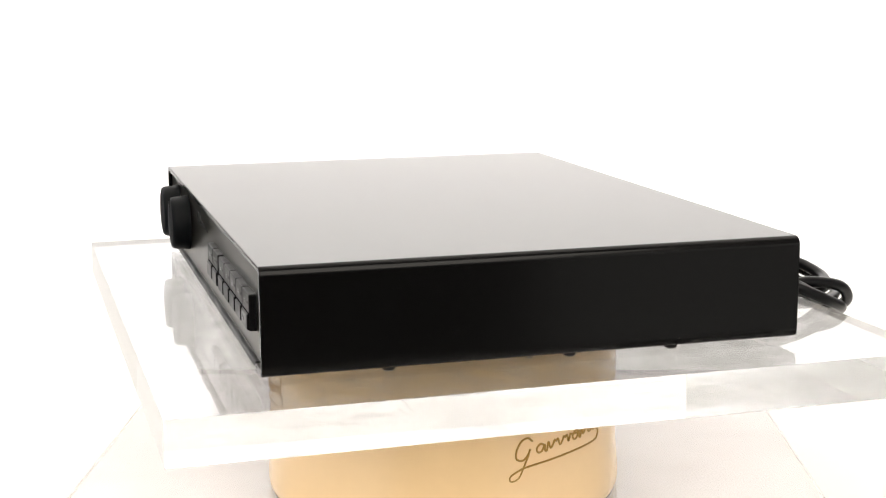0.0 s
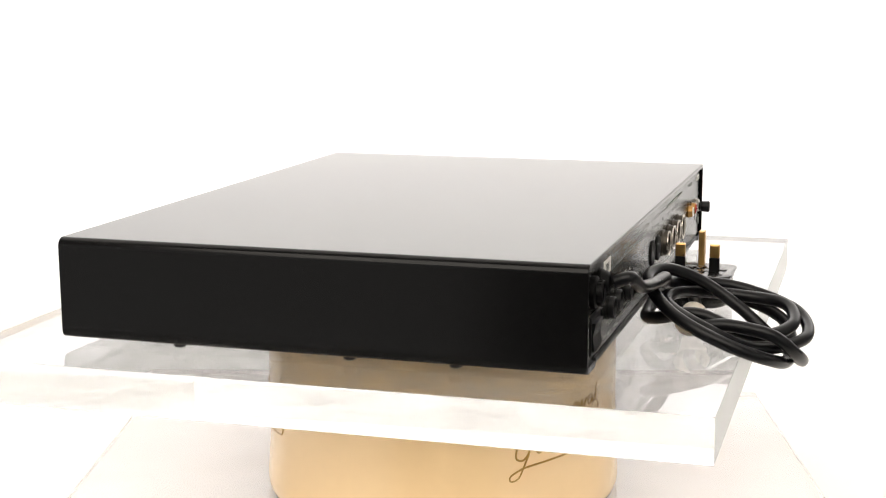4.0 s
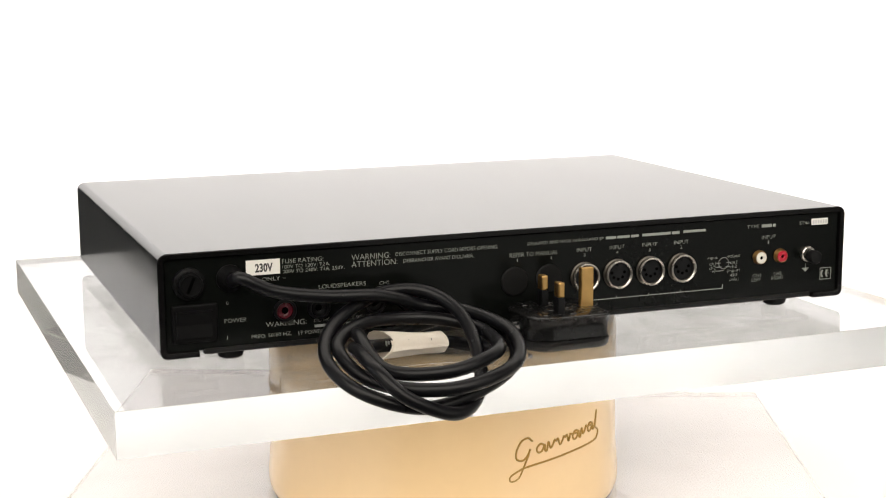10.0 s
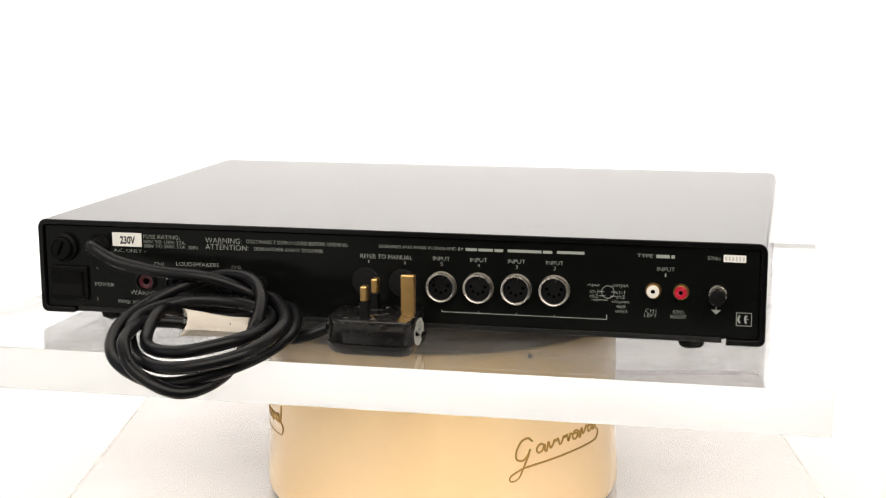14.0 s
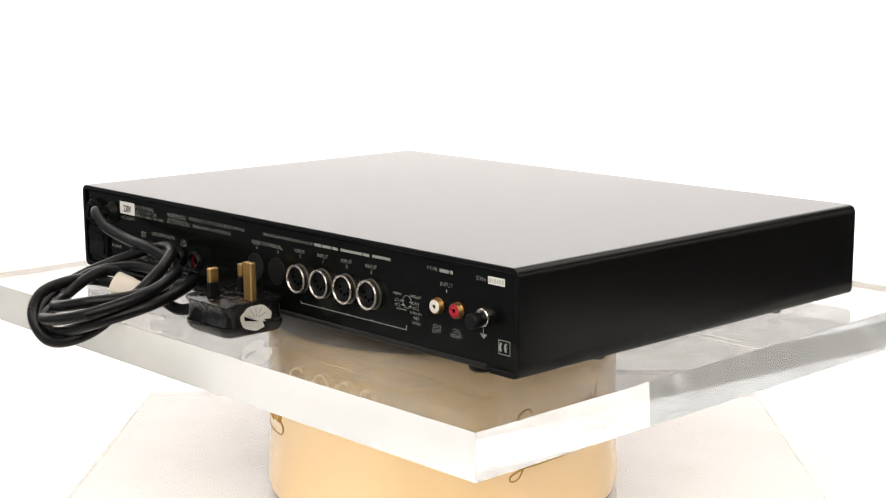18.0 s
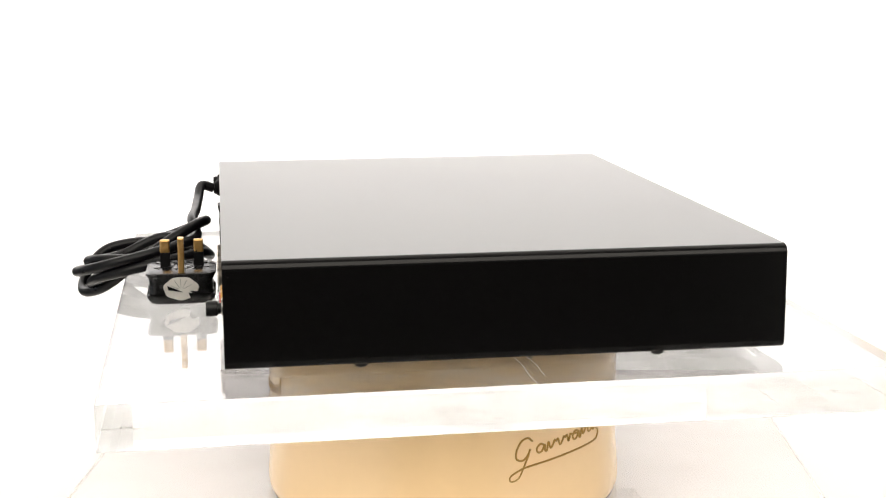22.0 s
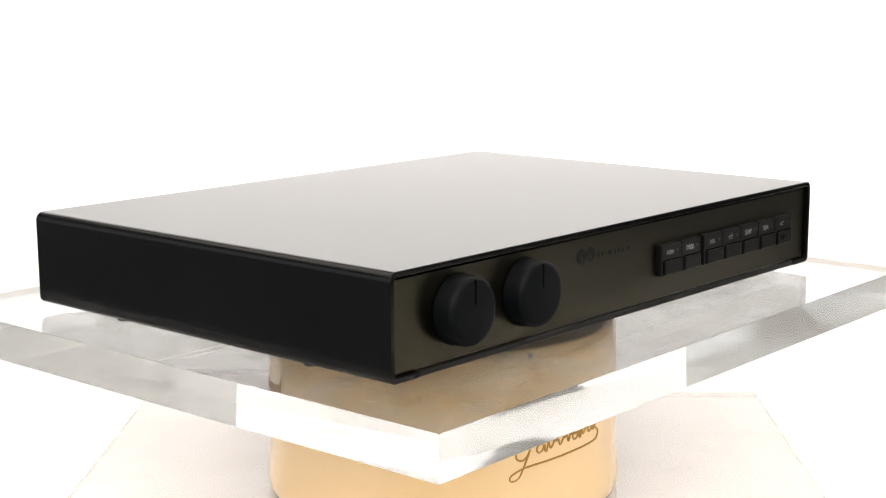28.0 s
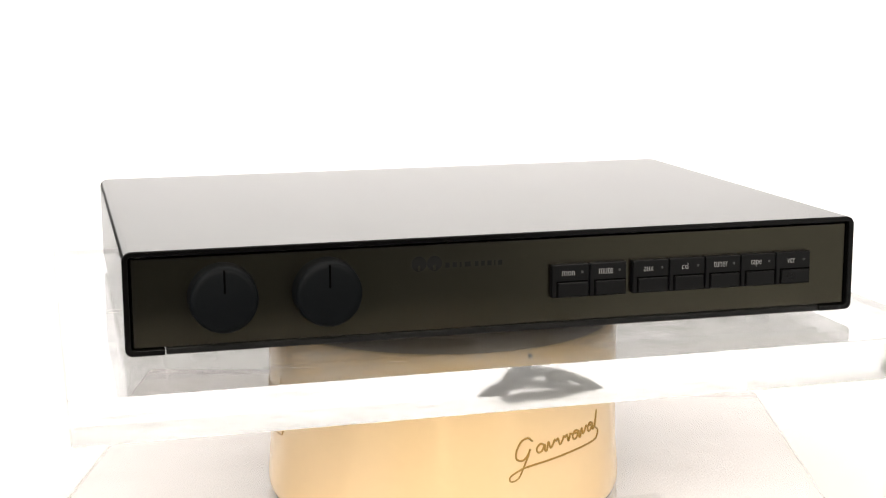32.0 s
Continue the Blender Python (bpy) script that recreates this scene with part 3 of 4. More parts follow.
def build_rear(amp, rear):
    y = PANEL_R
    yp = y + 0.0002
    # fuse holder with a screwdriver slot
    fuse = part("fuse_holder", lathe([(0, 0.0), (0.0088, 0.0), (0.0088, 0.0030), (0.0078, 0.0036), (0.0070, 0.0038), (0.0068, 0.0060), (0.0064, 0.0068), (0.0058, 0.0069), (0.0055, 0.0064), (0.0, 0.0064)], 36, "y", (0.2031, y, 0.1405)), SWITCH, amp, "black screw-in fuse holder", True)
    slot = box(-0.0008, 0.0008, y + 0.0061, y + 0.00655, -0.0046, 0.0046)
    slot.transform(Matrix.Translation((0.2031, 0, 0.1405)) @ Matrix.Rotation(radians(-24), 4, "Y"))
    part("slot", slot, NOTCH_SHADE, fuse)
    for k in range(20):
        rib = box(-0.00028, 0.00028, y + 0.0039, y + 0.0061, 0.0066, 0.0072)
        rib.transform(Matrix.Translation((0.2031, 0, 0.1405)) @ Matrix.Rotation(k * math.pi / 10, 4, "Y"))
        part("grip_rib", rib, SWITCH, fuse)
    # cord grip
    part("cord_grip", lathe([(0, 0), (0.0076, 0), (0.0076, 0.0012), (0.0068, 0.0020), (0.0058, 0.0042), (0.0048, 0.0056), (0, 0.0058)], 32, "y", (0.1805, y, 0.1417)), SWITCH, amp, "black cord strain relief", True)
    # mains switch
    sw = part("rocker_switch", box(0.1880, 0.2130, y, y + 0.0022, 0.1078, 0.1290, 0.0008, 2), SWITCH, amp, "black rocker power switch")
    bm = extrude_outline([(0.0, 0.0), (0.0016, 0.0004), (0.0007, 0.0076), (0.0022, 0.0150), (0.0, 0.0152)], 0.1912, 0.2110)
    bm.transform(Matrix(((0, 1, 0, 0), (1, 0, 0, 0), (0, 0, 1, 0), (0, 0, 0, 1))))
    bmesh.ops.recalc_face_normals(bm, faces=bm.faces[:])
    rk = part("rocker", bm, SWITCH, sw)
    rk.location = (0, y + 0.0020, 0.1104)
    # voltage sticker
    st = part("voltage_sticker", box(0.1521, 0.1713, y, y + 0.0003, 0.1422, 0.1507, 0.0001, 1), STICKER, amp, "white paper voltage sticker")
    lettering("230V", 0.1662, 0.1562, 0.1437, 0.1487, y + 0.0004, INK, st, narrow=0.05)
    # printed words
    for words, xa, xb, za, zb, mat in (
            ("FUSE RATING:", 0.1508, 0.1272, 0.1476, 0.1500, PRINT), ("100V TO 120V: T2A.", 0.1506, 0.1234, 0.1447, 0.1467, PRINT),
            ("200V TO 240V: T1A. 250V.", 0.1506, 0.1150, 0.1420, 0.1440, PRINT), ("A.C. ONLY ~", 0.1706, 0.1490, 0.1386, 0.1407, PRINT),
            ("O", 0.1828, 0.1816, 0.1271, 0.1289, PRINT), ("POWER", 0.1840, 0.1716, 0.1168, 0.1191, PRINT), ("I", 0.1829, 0.1826, 0.1076, 0.1096, PRINT),
            ("WARNING:", 0.1609, 0.1376, 0.1124, 0.1153, PRINT), ("FREQ: 50/60 HZ.", 0.1691, 0.1464, 0.1064, 0.1088, PRINT), ("I/P POWER:", 0.1425, 0.1275, 0.1064, 0.1086, PRINT_DIM),
            ("LOUDSPEAKERS", 0.1300, 0.1024, 0.1316, 0.1340, PRINT), ("CH1", 0.1443, 0.1383, 0.1312, 0.1331, PRINT), ("LEFT", 0.1446, 0.1380, 0.1286, 0.1305, PRINT),
            ("CH2", 0.0943, 0.0884, 0.1312, 0.1331, PRINT), ("RIGHT", 0.0955, 0.0872, 0.1286, 0.1305, PRINT),
            ("DO NOT REPLACE SPEAKER PLUGS SUPPLIED", 0.1330, 0.0760, 0.1130, 0.1147, PRINT_DIM),
            ("WARNING:", 0.1106, 0.0875, 0.1464, 0.1496, PRINT), ("ATTENTION:", 0.1107, 0.0833, 0.1424, 0.1456, PRINT),
            ("DISCONNECT SUPPLY CORD BEFORE OPENING.", 0.0844, 0.0210, 0.1470, 0.1492, PRINT), ("DEBRANCHER AVANT D'OUVRIR.", 0.0797, 0.0363, 0.1428, 0.1450, PRINT),
            ("REFER TO MANUAL", 0.0136, -0.0177, 0.1408, 0.1434, PRINT), ("DESIGNED AND MADE IN ENGLAND BY", 0.0021, -0.0482, 0.1474, 0.1492, PRINT),
            ("TYPE:", -0.1482, -0.1577, 0.1474, 0.1495, PRINT), ("INPUT", -0.1594, -0.1693, 0.1400, 0.1423, PRINT), ("1", -0.1639, -0.1646, 0.1369, 0.1388, PRINT),
            ("CH1", -0.1534, -0.1594, 0.1161, 0.1182, PRINT), ("LEFT", -0.1528, -0.1598, 0.1133, 0.1154, PRINT),
            ("CH2", -0.1689, -0.1748, 0.1161, 0.1182, PRINT), ("RIGHT", -0.1675, -0.1763, 0.1133, 0.1154, PRINT), ("S/No", -0.1872, -0.1943, 0.1474, 0.1496, PRINT),
            ("input", -0.1204, -0.1275, 0.1293, 0.1316, PRINT), ("ch1", -0.1217, -0.1264, 0.1259, 0.1280, PRINT), ("ch2", -0.1217, -0.1264, 0.1232, 0.1253, PRINT),
            ("-ve", -0.1225, -0.1263, 0.1212, 0.1226, PRINT), ("output", -0.1345, -0.1436, 0.1293, 0.1317, PRINT), ("ch1", -0.1367, -0.1416, 0.1259, 0.1280, PRINT),
            ("ch2", -0.1367, -0.1416, 0.1232, 0.1253, PRINT), ("(inputs", -0.1346, -0.1441, 0.1202, 0.1227, PRINT), ("4&5", -0.1369, -0.1420, 0.1178, 0.1197, PRINT),
            ("only)", -0.1362, -0.1430, 0.1146, 0.1171, PRINT)):
        lettering(words, xa, xb, za, zb, yp, mat, rear)
    for x, digit in ((-0.0352, "5"), (-0.0572, "4"), (-0.0794, "3"), (-0.1015, "2")):
        lettering("INPUT", x + 0.0050, x - 0.0050, 0.1411, 0.1434, yp, PRINT, rear)
        lettering(digit, x + 0.0006, x - 0.0007, 0.1381, 0.1401, yp, PRINT, rear)
    word_bars(-0.0495, -0.0716, 0.1475, 0.1491, yp, PRINT, rear, (4, 5, 3))
    word_bars(-0.0742, -0.1000, 0.1476, 0.1492, yp, PRINT, rear, (11, 3))
    word_bars(-0.1027, -0.1184, 0.1478, 0.1494, yp, PRINT, rear, (9,))
    word_bars(-0.1589, -0.1691, 0.1475, 0.1494, yp, PRINT, rear, (4, 1))
    word_bars(0.1330, 0.0880, 0.1099, 0.1114, yp, PRINT_DIM, rear, (4, 3, 6, 5))
    serial = part("serial_sticker", box(-0.2082, -0.1959, y, y + 0.0003, 0.1466, 0.1507, 0.0001, 1), STICKER, amp, "white serial sticker")
    for i in range(6):
        bar(-0.1968 - 0.0019 * i, -0.1979 - 0.0019 * i, 0.1474, 0.1498, y + 0.0003, PRINT_W, serial)
    # bracket line under the round sockets, ticks, wiring sketch, earth sign
    bar(-0.0353, -0.1317, 0.1107, 0.1111, yp, PRINT, rear, "print_line")
    for x in (-0.0353, -0.0572, -0.0794, -0.1015, -0.1315):
        bar(x - 0.0002, x + 0.0002, 0.1107, 0.1136 if x in (-0.1315,) else 0.1122, yp, PRINT, rear, "print_line")
    for x in (0.0086, -0.0133):
        bar(x - 0.0002, x + 0.0002, 0.1381, 0.1398, yp, PRINT, rear, "print_line")
    part("print_ring", tube([(-0.132 + 0.0036 * math.cos(a), yp, 0.1268 + 0.0036 * math.sin(a)) for a in [i * 0.2618 for i in range(25)]], 0.00018, 4), PRINT_DIM, rear)
    for xa, xb, z in ((-0.1268, -0.1300, 0.1268), (-0.1268, -0.1306, 0.1243), (-0.1264, -0.1320, 0.1219), (-0.1340, -0.1365, 0.1268), (-0.1334, -0.1365, 0.1243)):
        bar(xa, xb, z, z + 0.0004, yp, PRINT_DIM, rear, "print_line")
    bar(-0.1924, -0.1928, 0.1190, 0.1222, yp, PRINT, rear, "print_line")
    bm = extrude_outline([(-0.1898, 0.1193), (-0.1954, 0.1193), (-0.1926, 0.1167)], yp, yp + 0.0001)
    part("earth_sign", bm, PRINT, rear)
    # approval mark: two open rings in a frame, as plain shapes
    for xa, xb, za, zb in ((-0.2039, -0.2121, 0.1107, 0.1111), (-0.2039, -0.2121, 0.1180, 0.1184), (-0.2037, -0.2041, 0.1107, 0.1184), (-0.2119, -0.2123, 0.1107, 0.1184)):
        bar(xa, xb, za, zb, yp, PRINT_DIM, rear, "mark_frame")
    for cx in (-0.2068, -0.2104):
        part("mark_arc", tube([(cx + 0.0019 * math.cos(a), yp, 0.1146 + 0.0024 * math.sin(a)) for a in [radians(-60 + 10 * i) for i in range(13)]], 0.0006, 5), PRINT, rear)
    bar(-0.2088, -0.2105, 0.1144, 0.1148, yp, PRINT, rear, "mark_bar")
    # blanking discs
    for x in (0.0105, -0.0118):
        part("blanking_plug", lathe([(0, 0), (0.0086, 0), (0.0086, 0.0006), (0.0080, 0.0011), (0, 0.0014)], 40, "y", (x, y, 0.1266)), RUBBER, amp, "matt black blanking disc", True)
    # round five-pin sockets
    for x, z in ((-0.0352, 0.1258), (-0.0572, 0.1260), (-0.0794, 0.1262), (-0.1015, 0.1264)):
        s = part("din_socket", lathe([(0.0074, 0.0), (0.0090, 0.0), (0.0090, 0.0008), (0.0084, 0.0011), (0.0084, 0.0037), (0.0074, 0.0037), (0.0074, 0.0)], 48, "y", (x, y, z)), BARREL, amp, "round socket with a bright nickel ring", True)
        part("rim", lathe([(0.0074, 0.0036), (0.0086, 0.0036), (0.00872, 0.0041), (0.0085, 0.0046), (0.0080, 0.0047), (0.0076, 0.0045), (0.0073, 0.0040)], 48, "y", (x, y, z)), NICKEL, s, "bright nickel rim", True)
        part("insert", lathe([(0, 0.0), (0.0075, 0.0), (0.0075, 0.0020), (0, 0.0020)], 32, "y", (x, y, z)), BUTTON, s)
        for a in (0, 45, 90, 135, 180):
            part("contact", lathe([(0, 0.0), (0.0009, 0.0), (0.0009, 0.0003), (0, 0.0003)], 10, "y", (x + 0.0042 * math.cos(radians(a)), y + 0.0020, z - 0.0042 * math.sin(radians(a)) + 0.001)), NOTCH_SHADE, s)
        part("key_slot", box(x - 0.0012, x + 0.0012, y + 0.001, y + 0.0034, z + 0.0052, z + 0.0071), BUTTON, s)
    # phono sockets
    for x, mat, word in ((-0.1576, WHITE_PL, "white"), (-0.1731, RED, "red")):
        s = part("phono_socket", lathe([(0.0034, 0.0), (0.0046, 0.0), (0.0046, 0.0006), (0.0043, 0.0010), (0.0042, 0.0026), (0.0040, 0.0030), (0.0038, 0.0031), (0.0036, 0.0028), (0.0036, 0.0)], 32, "y", (x, y, 0.1287)), GOLD, amp, "gold plated phono socket with " + word + " insert", True)
        part("insert", lathe([(0.0012, 0.001), (0.0012, 0.0035), (0.0015, 0.0037), (0.0034, 0.0036), (0.0036, 0.0033), (0.0036, 0.001)], 28, "y", (x, y, 0.1287)), mat, s, word + " plastic insert", True)
        part("centre_hole", lathe([(0, 0.001), (0.0012, 0.001), (0.0012, 0.0028), (0, 0.0028)], 16, "y", (x, y, 0.1287)), NOTCH_SHADE, s)
    # earth post
    g = part("earth_post", lathe([(0, 0), (0.0050, 0), (0.0050, 0.0022), (0.0044, 0.0028), (0, 0.0028)], 28, "y", (-0.1934, y, 0.1284)), NICKEL, amp, "earth terminal with black cap", True)
    part("cap", lathe([(0, 0.0026), (0.0030, 0.0026), (0.0030, 0.0044), (0.0041, 0.0048), (0.0044, 0.0100), (0.0038, 0.0110), (0, 0.0112)], 20, "y", (-0.1934, y, 0.1276)), BUTTON, g, "black plastic screw cap", True)
    # loudspeaker sockets; black rings and darkened red give the recess its shade
    for x, mat, word in ((0.1500, RED_SHADED, "red"), (0.1305, BUTTON, "black"), (0.0975, BUTTON, "black"), (0.0774, RED_SHADED, "red")):
        s = part("speaker_socket", lathe([(0.0049, 0.0), (0.0064, 0.0), (0.0064, 0.0022), (0.0060, 0.0030), (0.0053, 0.0030), (0.0049, 0.0024), (0.0049, 0.0)], 28, "y", (x, y, 0.1211)), BUTTON, amp, "loudspeaker socket with " + word + " insert", True)
        part("insert", lathe([(0.0020, 0.0), (0.0020, 0.0006), (0.0024, 0.0009), (0.0044, 0.0010), (0.0049, 0.0006), (0.0049, 0.0)], 24, "y", (x, y, 0.1211)), mat, s, word + " plastic insert", True)
        part("hole", lathe([(0, 0.0), (0.0020, 0.0), (0.0020, 0.0005), (0, 0.0005)], 16, "y", (x, y, 0.1211)), NOTCH_SHADE, s)


CORD_R = 0.0037


def cord_line():
    """The mains lead from the grip: across the panel, three loose turns, a hook over the top, a hanging loop, the tagged strand and the plug. In millimetres."""
    lead = [(180.5, 153.1, 141.6), (177.2, 161.9, 144.0), (159.7, 164.6, 136.1), (131.3, 166.4, 131.6), (100.3, 168.5, 129.7), (74.3, 165.4, 121.3)]
    turn_one = [(54.3, 177.8, 119.2), (40.4, 208.1, 113.3), (52.7, 241.4, 103.9), (91.0, 248.8, 96.4), (123.8, 222.2, 96.6), (134.8, 195.4, 109.5),
                (114.0, 173.4, 116.2), (81.3, 170.4, 116.0)]
    turn_two = [(56.3, 183.1, 113.2), (51.5, 210.4, 110.9), (61.1, 235.3, 109.3), (89.7, 241.1, 103.4), (116.5, 221.8, 102.1), (121.5, 191.0, 113.8),
                (113.0, 167.0, 108.3), (89.0, 156.5, 105.0)]
    turn_three = [(53.1, 164.6, 113.3), (37.7, 201.3, 107.8), (53.8, 234.0, 97.7), (96.9, 240.5, 85.2), (131.0, 230.2, 92.8), (143.3, 203.8, 104.8),
                  (131.8, 176.4, 116.8)]
    hook = [(101.6, 159.0, 128.4), (76.1, 165.4, 130.1), (61.9, 183.7, 121.6), (60.3, 208.0, 105.6)]
    hanging = [(68.2, 231.0, 88.4), (87.2, 246.8, 82.5), (112.7, 245.3, 92.3), (125.1, 232.9, 104.8), (127.1, 210.0, 109.6), (124.1, 193.0, 107.9)]
    tail = [(101.1, 183.9, 105.5), (69.6, 181.7, 104.0), (45.2, 180.4, 99.0), (22.7, 174.3, 105.7)]
    return [Vector(p) * 0.001 for p in lead + turn_one + turn_two + turn_three + hook + hanging + tail]


def build_cord(amp):
    cord = part("power_cord", tube(smooth_line(cord_line(), 10), CORD_R, 16), CORD, amp, "coiled black mains cord", True)
    # paper tag rolled round one strand behind
    a, b = Vector((0.1120, 0.1862, 0.1060)), Vector((0.0700, 0.1816, 0.1034))
    bm = bmesh.new()
    n, m = 22, 12
    axis = (b - a).normalized()
    u = Vector((0, 0, 1))
    w = axis.cross(u).normalized()
    grid = []
    for i in range(m + 1):
        row = []
        for k in range(n + 1):
            ang = 2 * math.pi * (k / n) * 1.12 + 0.9
            r = 0.0054 + 0.0016 * k / n + 0.0005 * noise.noise(Vector((i * 0.4, k * 0.3, 2)))
            r *= 1.0 + 0.40 * (1 - i / m) ** 2
            cut = 0.0075 * max(0.0, math.sin(ang + 0.5)) * (1 - i / m)
            row.append(bm.verts.new(a + (b - a) * (i / m) + axis * (cut + 0.0004 * math.sin(k)) + r * (math.cos(ang) * u * 0.95 + math.sin(ang) * w * 1.1)))
        grid.append(row)
    for i in range(m):
        for k in range(n):
            bm.faces.new((grid[i][k], grid[i + 1][k], grid[i + 1][k + 1], grid[i][k + 1]))
    bmesh.ops.solidify(bm, geom=bm.faces[:], thickness=0.0003)
    part("paper_tag", bm, PAPER, cord, "curled cream paper tag round the cord", True)
    for u, low, tall in ((0.1060, 0.1072, 0.0026), (0.1046, 0.1078, 0.0018), (0.0930, 0.1068, 0.0026), (0.0905, 0.1074, 0.0016), (0.0790, 0.1062, 0.0020)):
        mid = a.y + (b.y - a.y) * (a.x - u) / (a.x - b.x)
        part("tag_print", box(u, u + 0.0004, mid + 0.0050, mid + 0.0069, low, low + tall), PRINT_DIM, cord)


def build_plug(amp):
    """Three-pin mains plug lying on its back, pins up."""
    x0, x1, y0, y1, top = -0.0285, 0.0222, 0.1515, 0.1975, 0.1150
    ra, rb = 0.0150, 0.0062
    outline = arc(x1 - ra, y1 - ra, ra, 0, 90, 7) + arc(x0 + rb, y1 - rb, rb, 90, 180, 5) + arc(x0 + rb, y0 + rb, rb, 180, 270, 5) + arc(x1 - ra, y0 + ra, ra, 270, 360, 7)
    cx, cy = (x0 + x1) / 2, (y0 + y1) / 2

    def ring(bm, z, kx, ky):
        return [bm.verts.new((cx + (x - cx) * kx, cy + (yy - cy) * ky, z)) for x, yy in outline]

    def shell(levels, name, parent, mat, label=""):
        bm = bmesh.new()
        rings = [ring(bm, *level) for level in levels]
        n = len(outline)
        for a, b in zip(rings, rings[1:]):
            for i in range(n):
                bm.faces.new((a[i], a[(i + 1) % n], b[(i + 1) % n], b[i]))
        bm.faces.new(rings[0][::-1])
        bm.faces.new(rings[-1])
        bmesh.ops.recalc_face_normals(bm, faces=bm.faces[:])
        return part(name, sharp(bm, 28), mat, parent, label, True)

    mid = SLAB_TOP + 0.0068
    plug = shell([(SLAB_TOP + 0.0001, 0.90, 0.80), (SLAB_TOP + 0.0008, 0.955, 0.86), (SLAB_TOP + 0.0022, 0.985, 0.91), (SLAB_TOP + 0.0046, 1.0, 0.965), (mid - 0.0003, 1.0, 0.965),
                  (mid, 0.97, 0.92)], "plug", amp, PLUG, "glossy black three-pin mains plug lying on its back")
    # the grip above the seam is waisted and flares to a thin rim round the face
    shell([(mid, 0.97, 0.90), (mid + 0.0004, 0.985, 0.915), (mid + 0.0030, 0.980, 0.895), (mid + 0.0060, 0.978, 0.885), (mid + 0.0090, 0.980, 0.900), (top - 0.0026, 0.985, 0.940),
           (top - 0.0012, 0.990, 0.990), (top - 0.0004, 0.980, 0.985), (top, 0.955, 0.950)], "plug_face", plug, PLUG_FACE)
    rng = random.Random(5)
    mark = mesh_of("moulded_mark", box(-0.0011, 0.0011, -0.00035, 0.00035, -0.0002, 0.0005, 0.00015, 1), PLUG)
    for k in range(34):
        o = new("moulded_mark", mark)
        o.matrix_basis = Matrix.Translation((rng.uniform(-0.0165, 0.0120), rng.uniform(0.1590, 0.1900), top)) @ Matrix.Rotation(rng.choice((0.0, 0.0, 1.57, 0.6)), 4, "Z")
        o.parent = plug
    part("moulded_rim", tube([(-0.004 + 0.0085 * math.cos(a), 0.1742 + 0.0068 * math.sin(a), top) for a in [i * math.pi / 12 for i in range(25)]], 0.0005, 5), PLUG, plug, "", True)
    earth = part("pin", box(-0.0264, -0.0184, 0.1720, 0.1760, top - 0.001, 0.1377, 0.0006, 2), BRASS, plug, "long brass earth pin")
    for yy in (0.1630, 0.1850):
        part("pin_sleeve", box(-0.0021, 0.0021, yy - 0.0033, yy + 0.0033, top - 0.001, 0.1240, 0.0002, 1), BUTTON, plug)
        part("pin", box(-0.0020, 0.0020, yy - 0.0032, yy + 0.0032, 0.1240, 0.1327, 0.0008, 2), BRASS, plug, "brass pin with black sleeve")
    for x, yy in ((0.0100, 0.1600), (0.0100, 0.1890), (-0.0100, 0.1740), (-0.0060, 0.1900), (-0.0060, 0.1585)):
        part("screw", lathe([(0, 0), (0.0026, 0), (0.0024, 0.0006), (0.0010, 0.0008), (0, 0.0004)], 16, "z", (x, yy, top)), PLUG, plug, "", True)
    # torn white sticker on the end
    bm = bmesh.new()
    vs = []
    for i in range(44):
        a = i * math.pi / 22
        k = 1.0 + 0.03 * math.sin(7 * a)
        if 3.5 < a < 4.1:
            k *= 0.62 + 0.10 * math.sin(19 * a)
        vs.append(bm.verts.new((0, 0.0112 * math.cos(a) * k, 0.0076 * math.sin(a) * k)))
    bm.faces.new(vs)
    bmesh.ops.solidify(bm, geom=bm.faces[:], thickness=0.0003)
    st = part("torn_sticker", bm, STICKER, plug, "torn white paper sticker")
    st.location = (x0 - 0.0001, 0.1745, 0.1052)
    gash = extrude_outline([(-0.0015, -0.0012), (0.0082, 0.0004), (0.0088, 0.0032), (0.0040, 0.0012)], 0.0, 0.0003)
    gash.transform(Matrix.Rotation(radians(90), 4, "Z"))
    o = part("tear", gash, PLUG, plug)
    o.location = (x0 - 0.0003, 0.1745, 0.1040)
    for i in range(5):
        a = radians(25 + 32 * i)
        o = part("crease", box(-0.0002, 0.0, 0.0018, 0.0075, -0.00012, 0.00012), PRINT_DIM, plug)
        o.matrix_basis = Matrix.Translation((x0 - 0.00025, 0.1745, 0.1042)) @ Matrix.Rotation(a, 4, "X")
    part("grip", lathe([(0, 0.0), (0.0052, 0.0), (0.0048, 0.0030), (0.0042, 0.0040), (0, 0.0040)], 18, "x", (0.0215, 0.1745, 0.1050)), PLUG, plug, "", True)


def build_amplifier():
    amp = thing("amplifier", "black low stereo amplifier with coiled mains cord on the slab", "amplifier")
    build_sleeve(amp)
    front, rear = build_chassis(amp)
    build_front(amp, front)
    build_rear(amp, rear)
    build_cord(amp)
    build_plug(amp)
    for o in amp.children:
        o.location.z -= SLAB_TOP
    return amp


build_sweep()
build_room()
build_base()
build_drum()
slab = build_slab()
amplifier = build_amplifier()


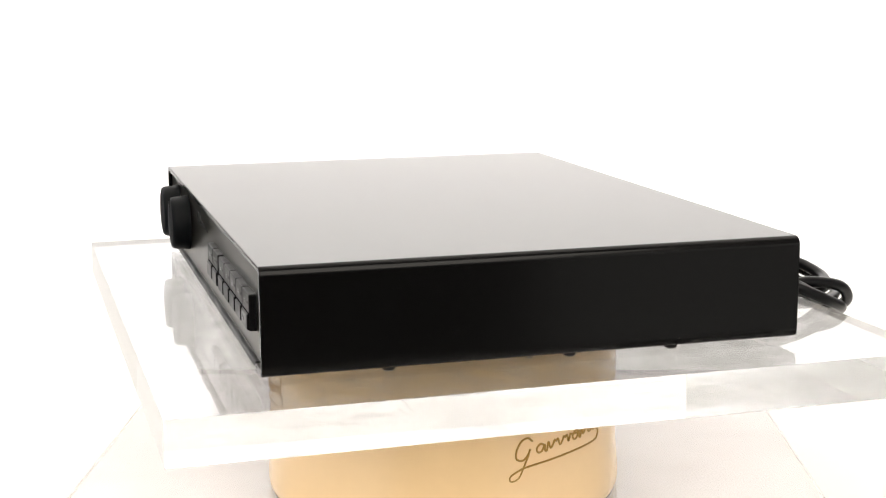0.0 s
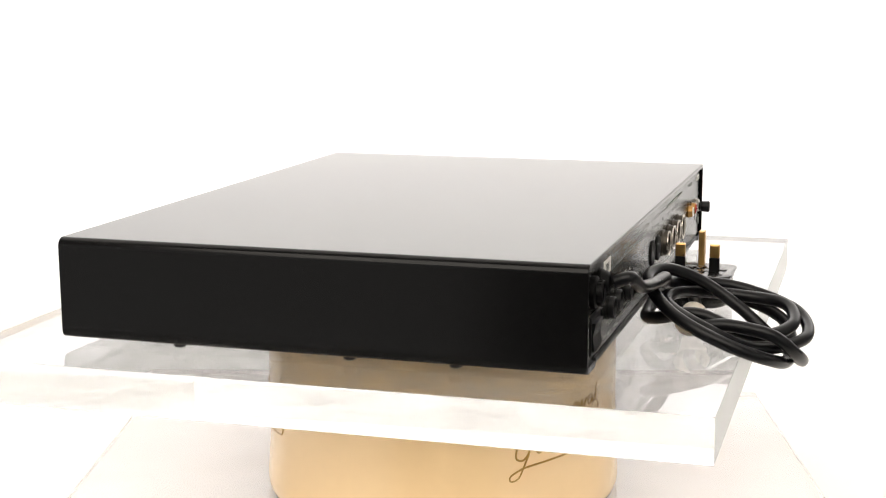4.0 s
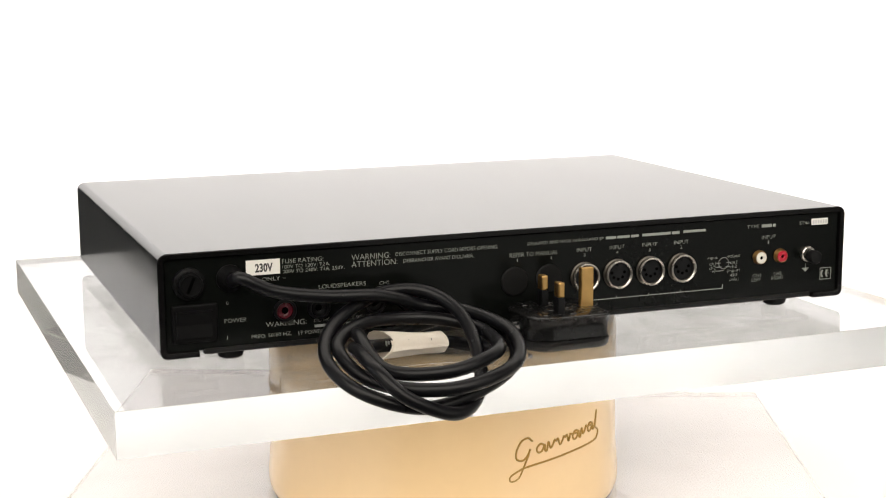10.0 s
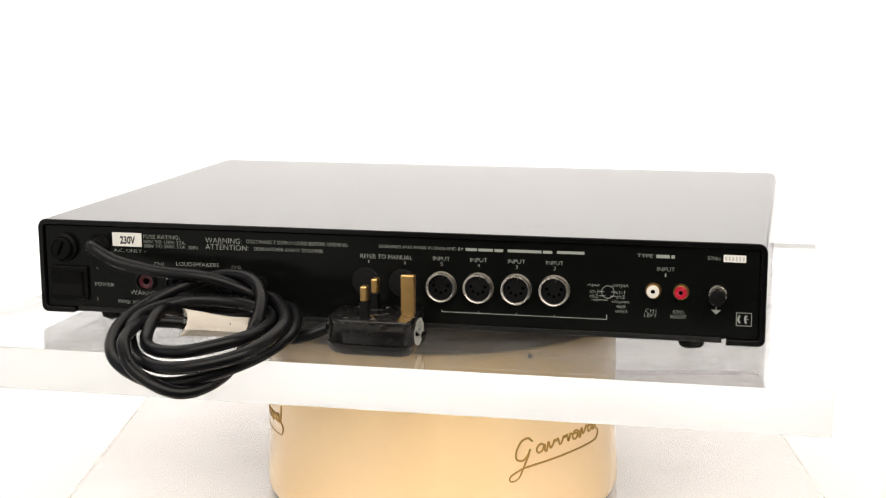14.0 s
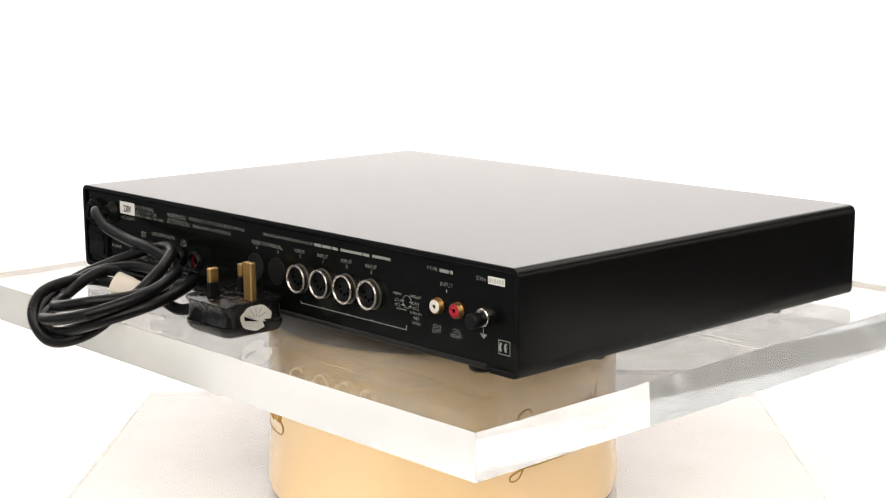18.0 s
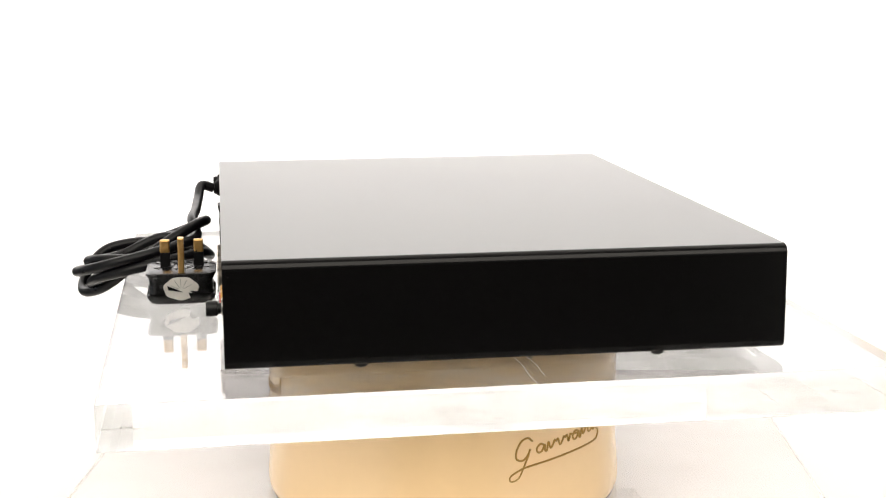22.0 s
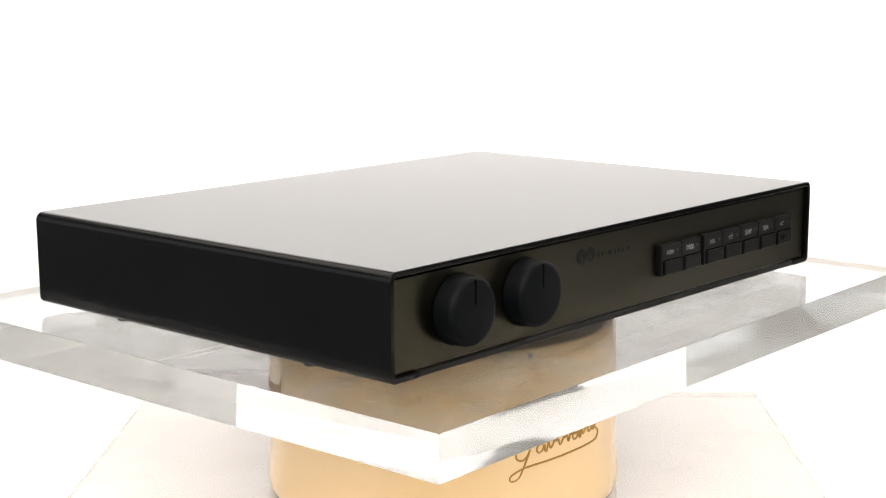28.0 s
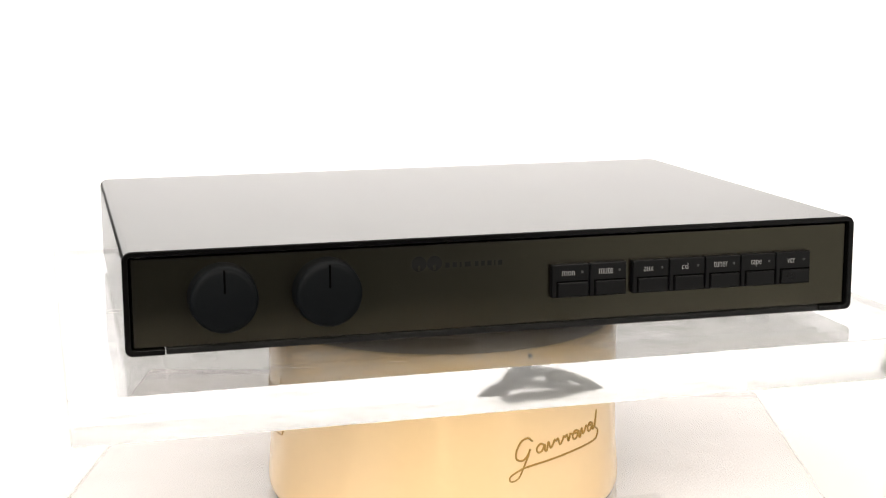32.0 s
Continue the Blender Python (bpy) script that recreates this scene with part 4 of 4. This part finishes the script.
def motions():
    """The slab and what stands on it turn clockwise at an almost even pace."""
    turn = [(0, 286.15), (2, 269.39), (4, 252.56), (6, 235.55), (8, 218.33), (10, 201.23), (12, 183.99), (14, 166.58), (16, 149.50), (18, 132.44),
            (20, 115.37), (22, 98.48), (24, 81.81), (26, 65.27), (28, 48.57), (30, 31.71), (32, 14.74)]
    walk(amplifier, [(t, pose(0, 0, SLAB_TOP, 0, 0, a)) for t, a in turn])
    walk(slab, [(t, pose(0, 0, 0, 0, 0, a) @ pose(0.0024, -0.0010, SLAB_TOP, 0, 0, 0.6)) for t, a in turn])


motions()
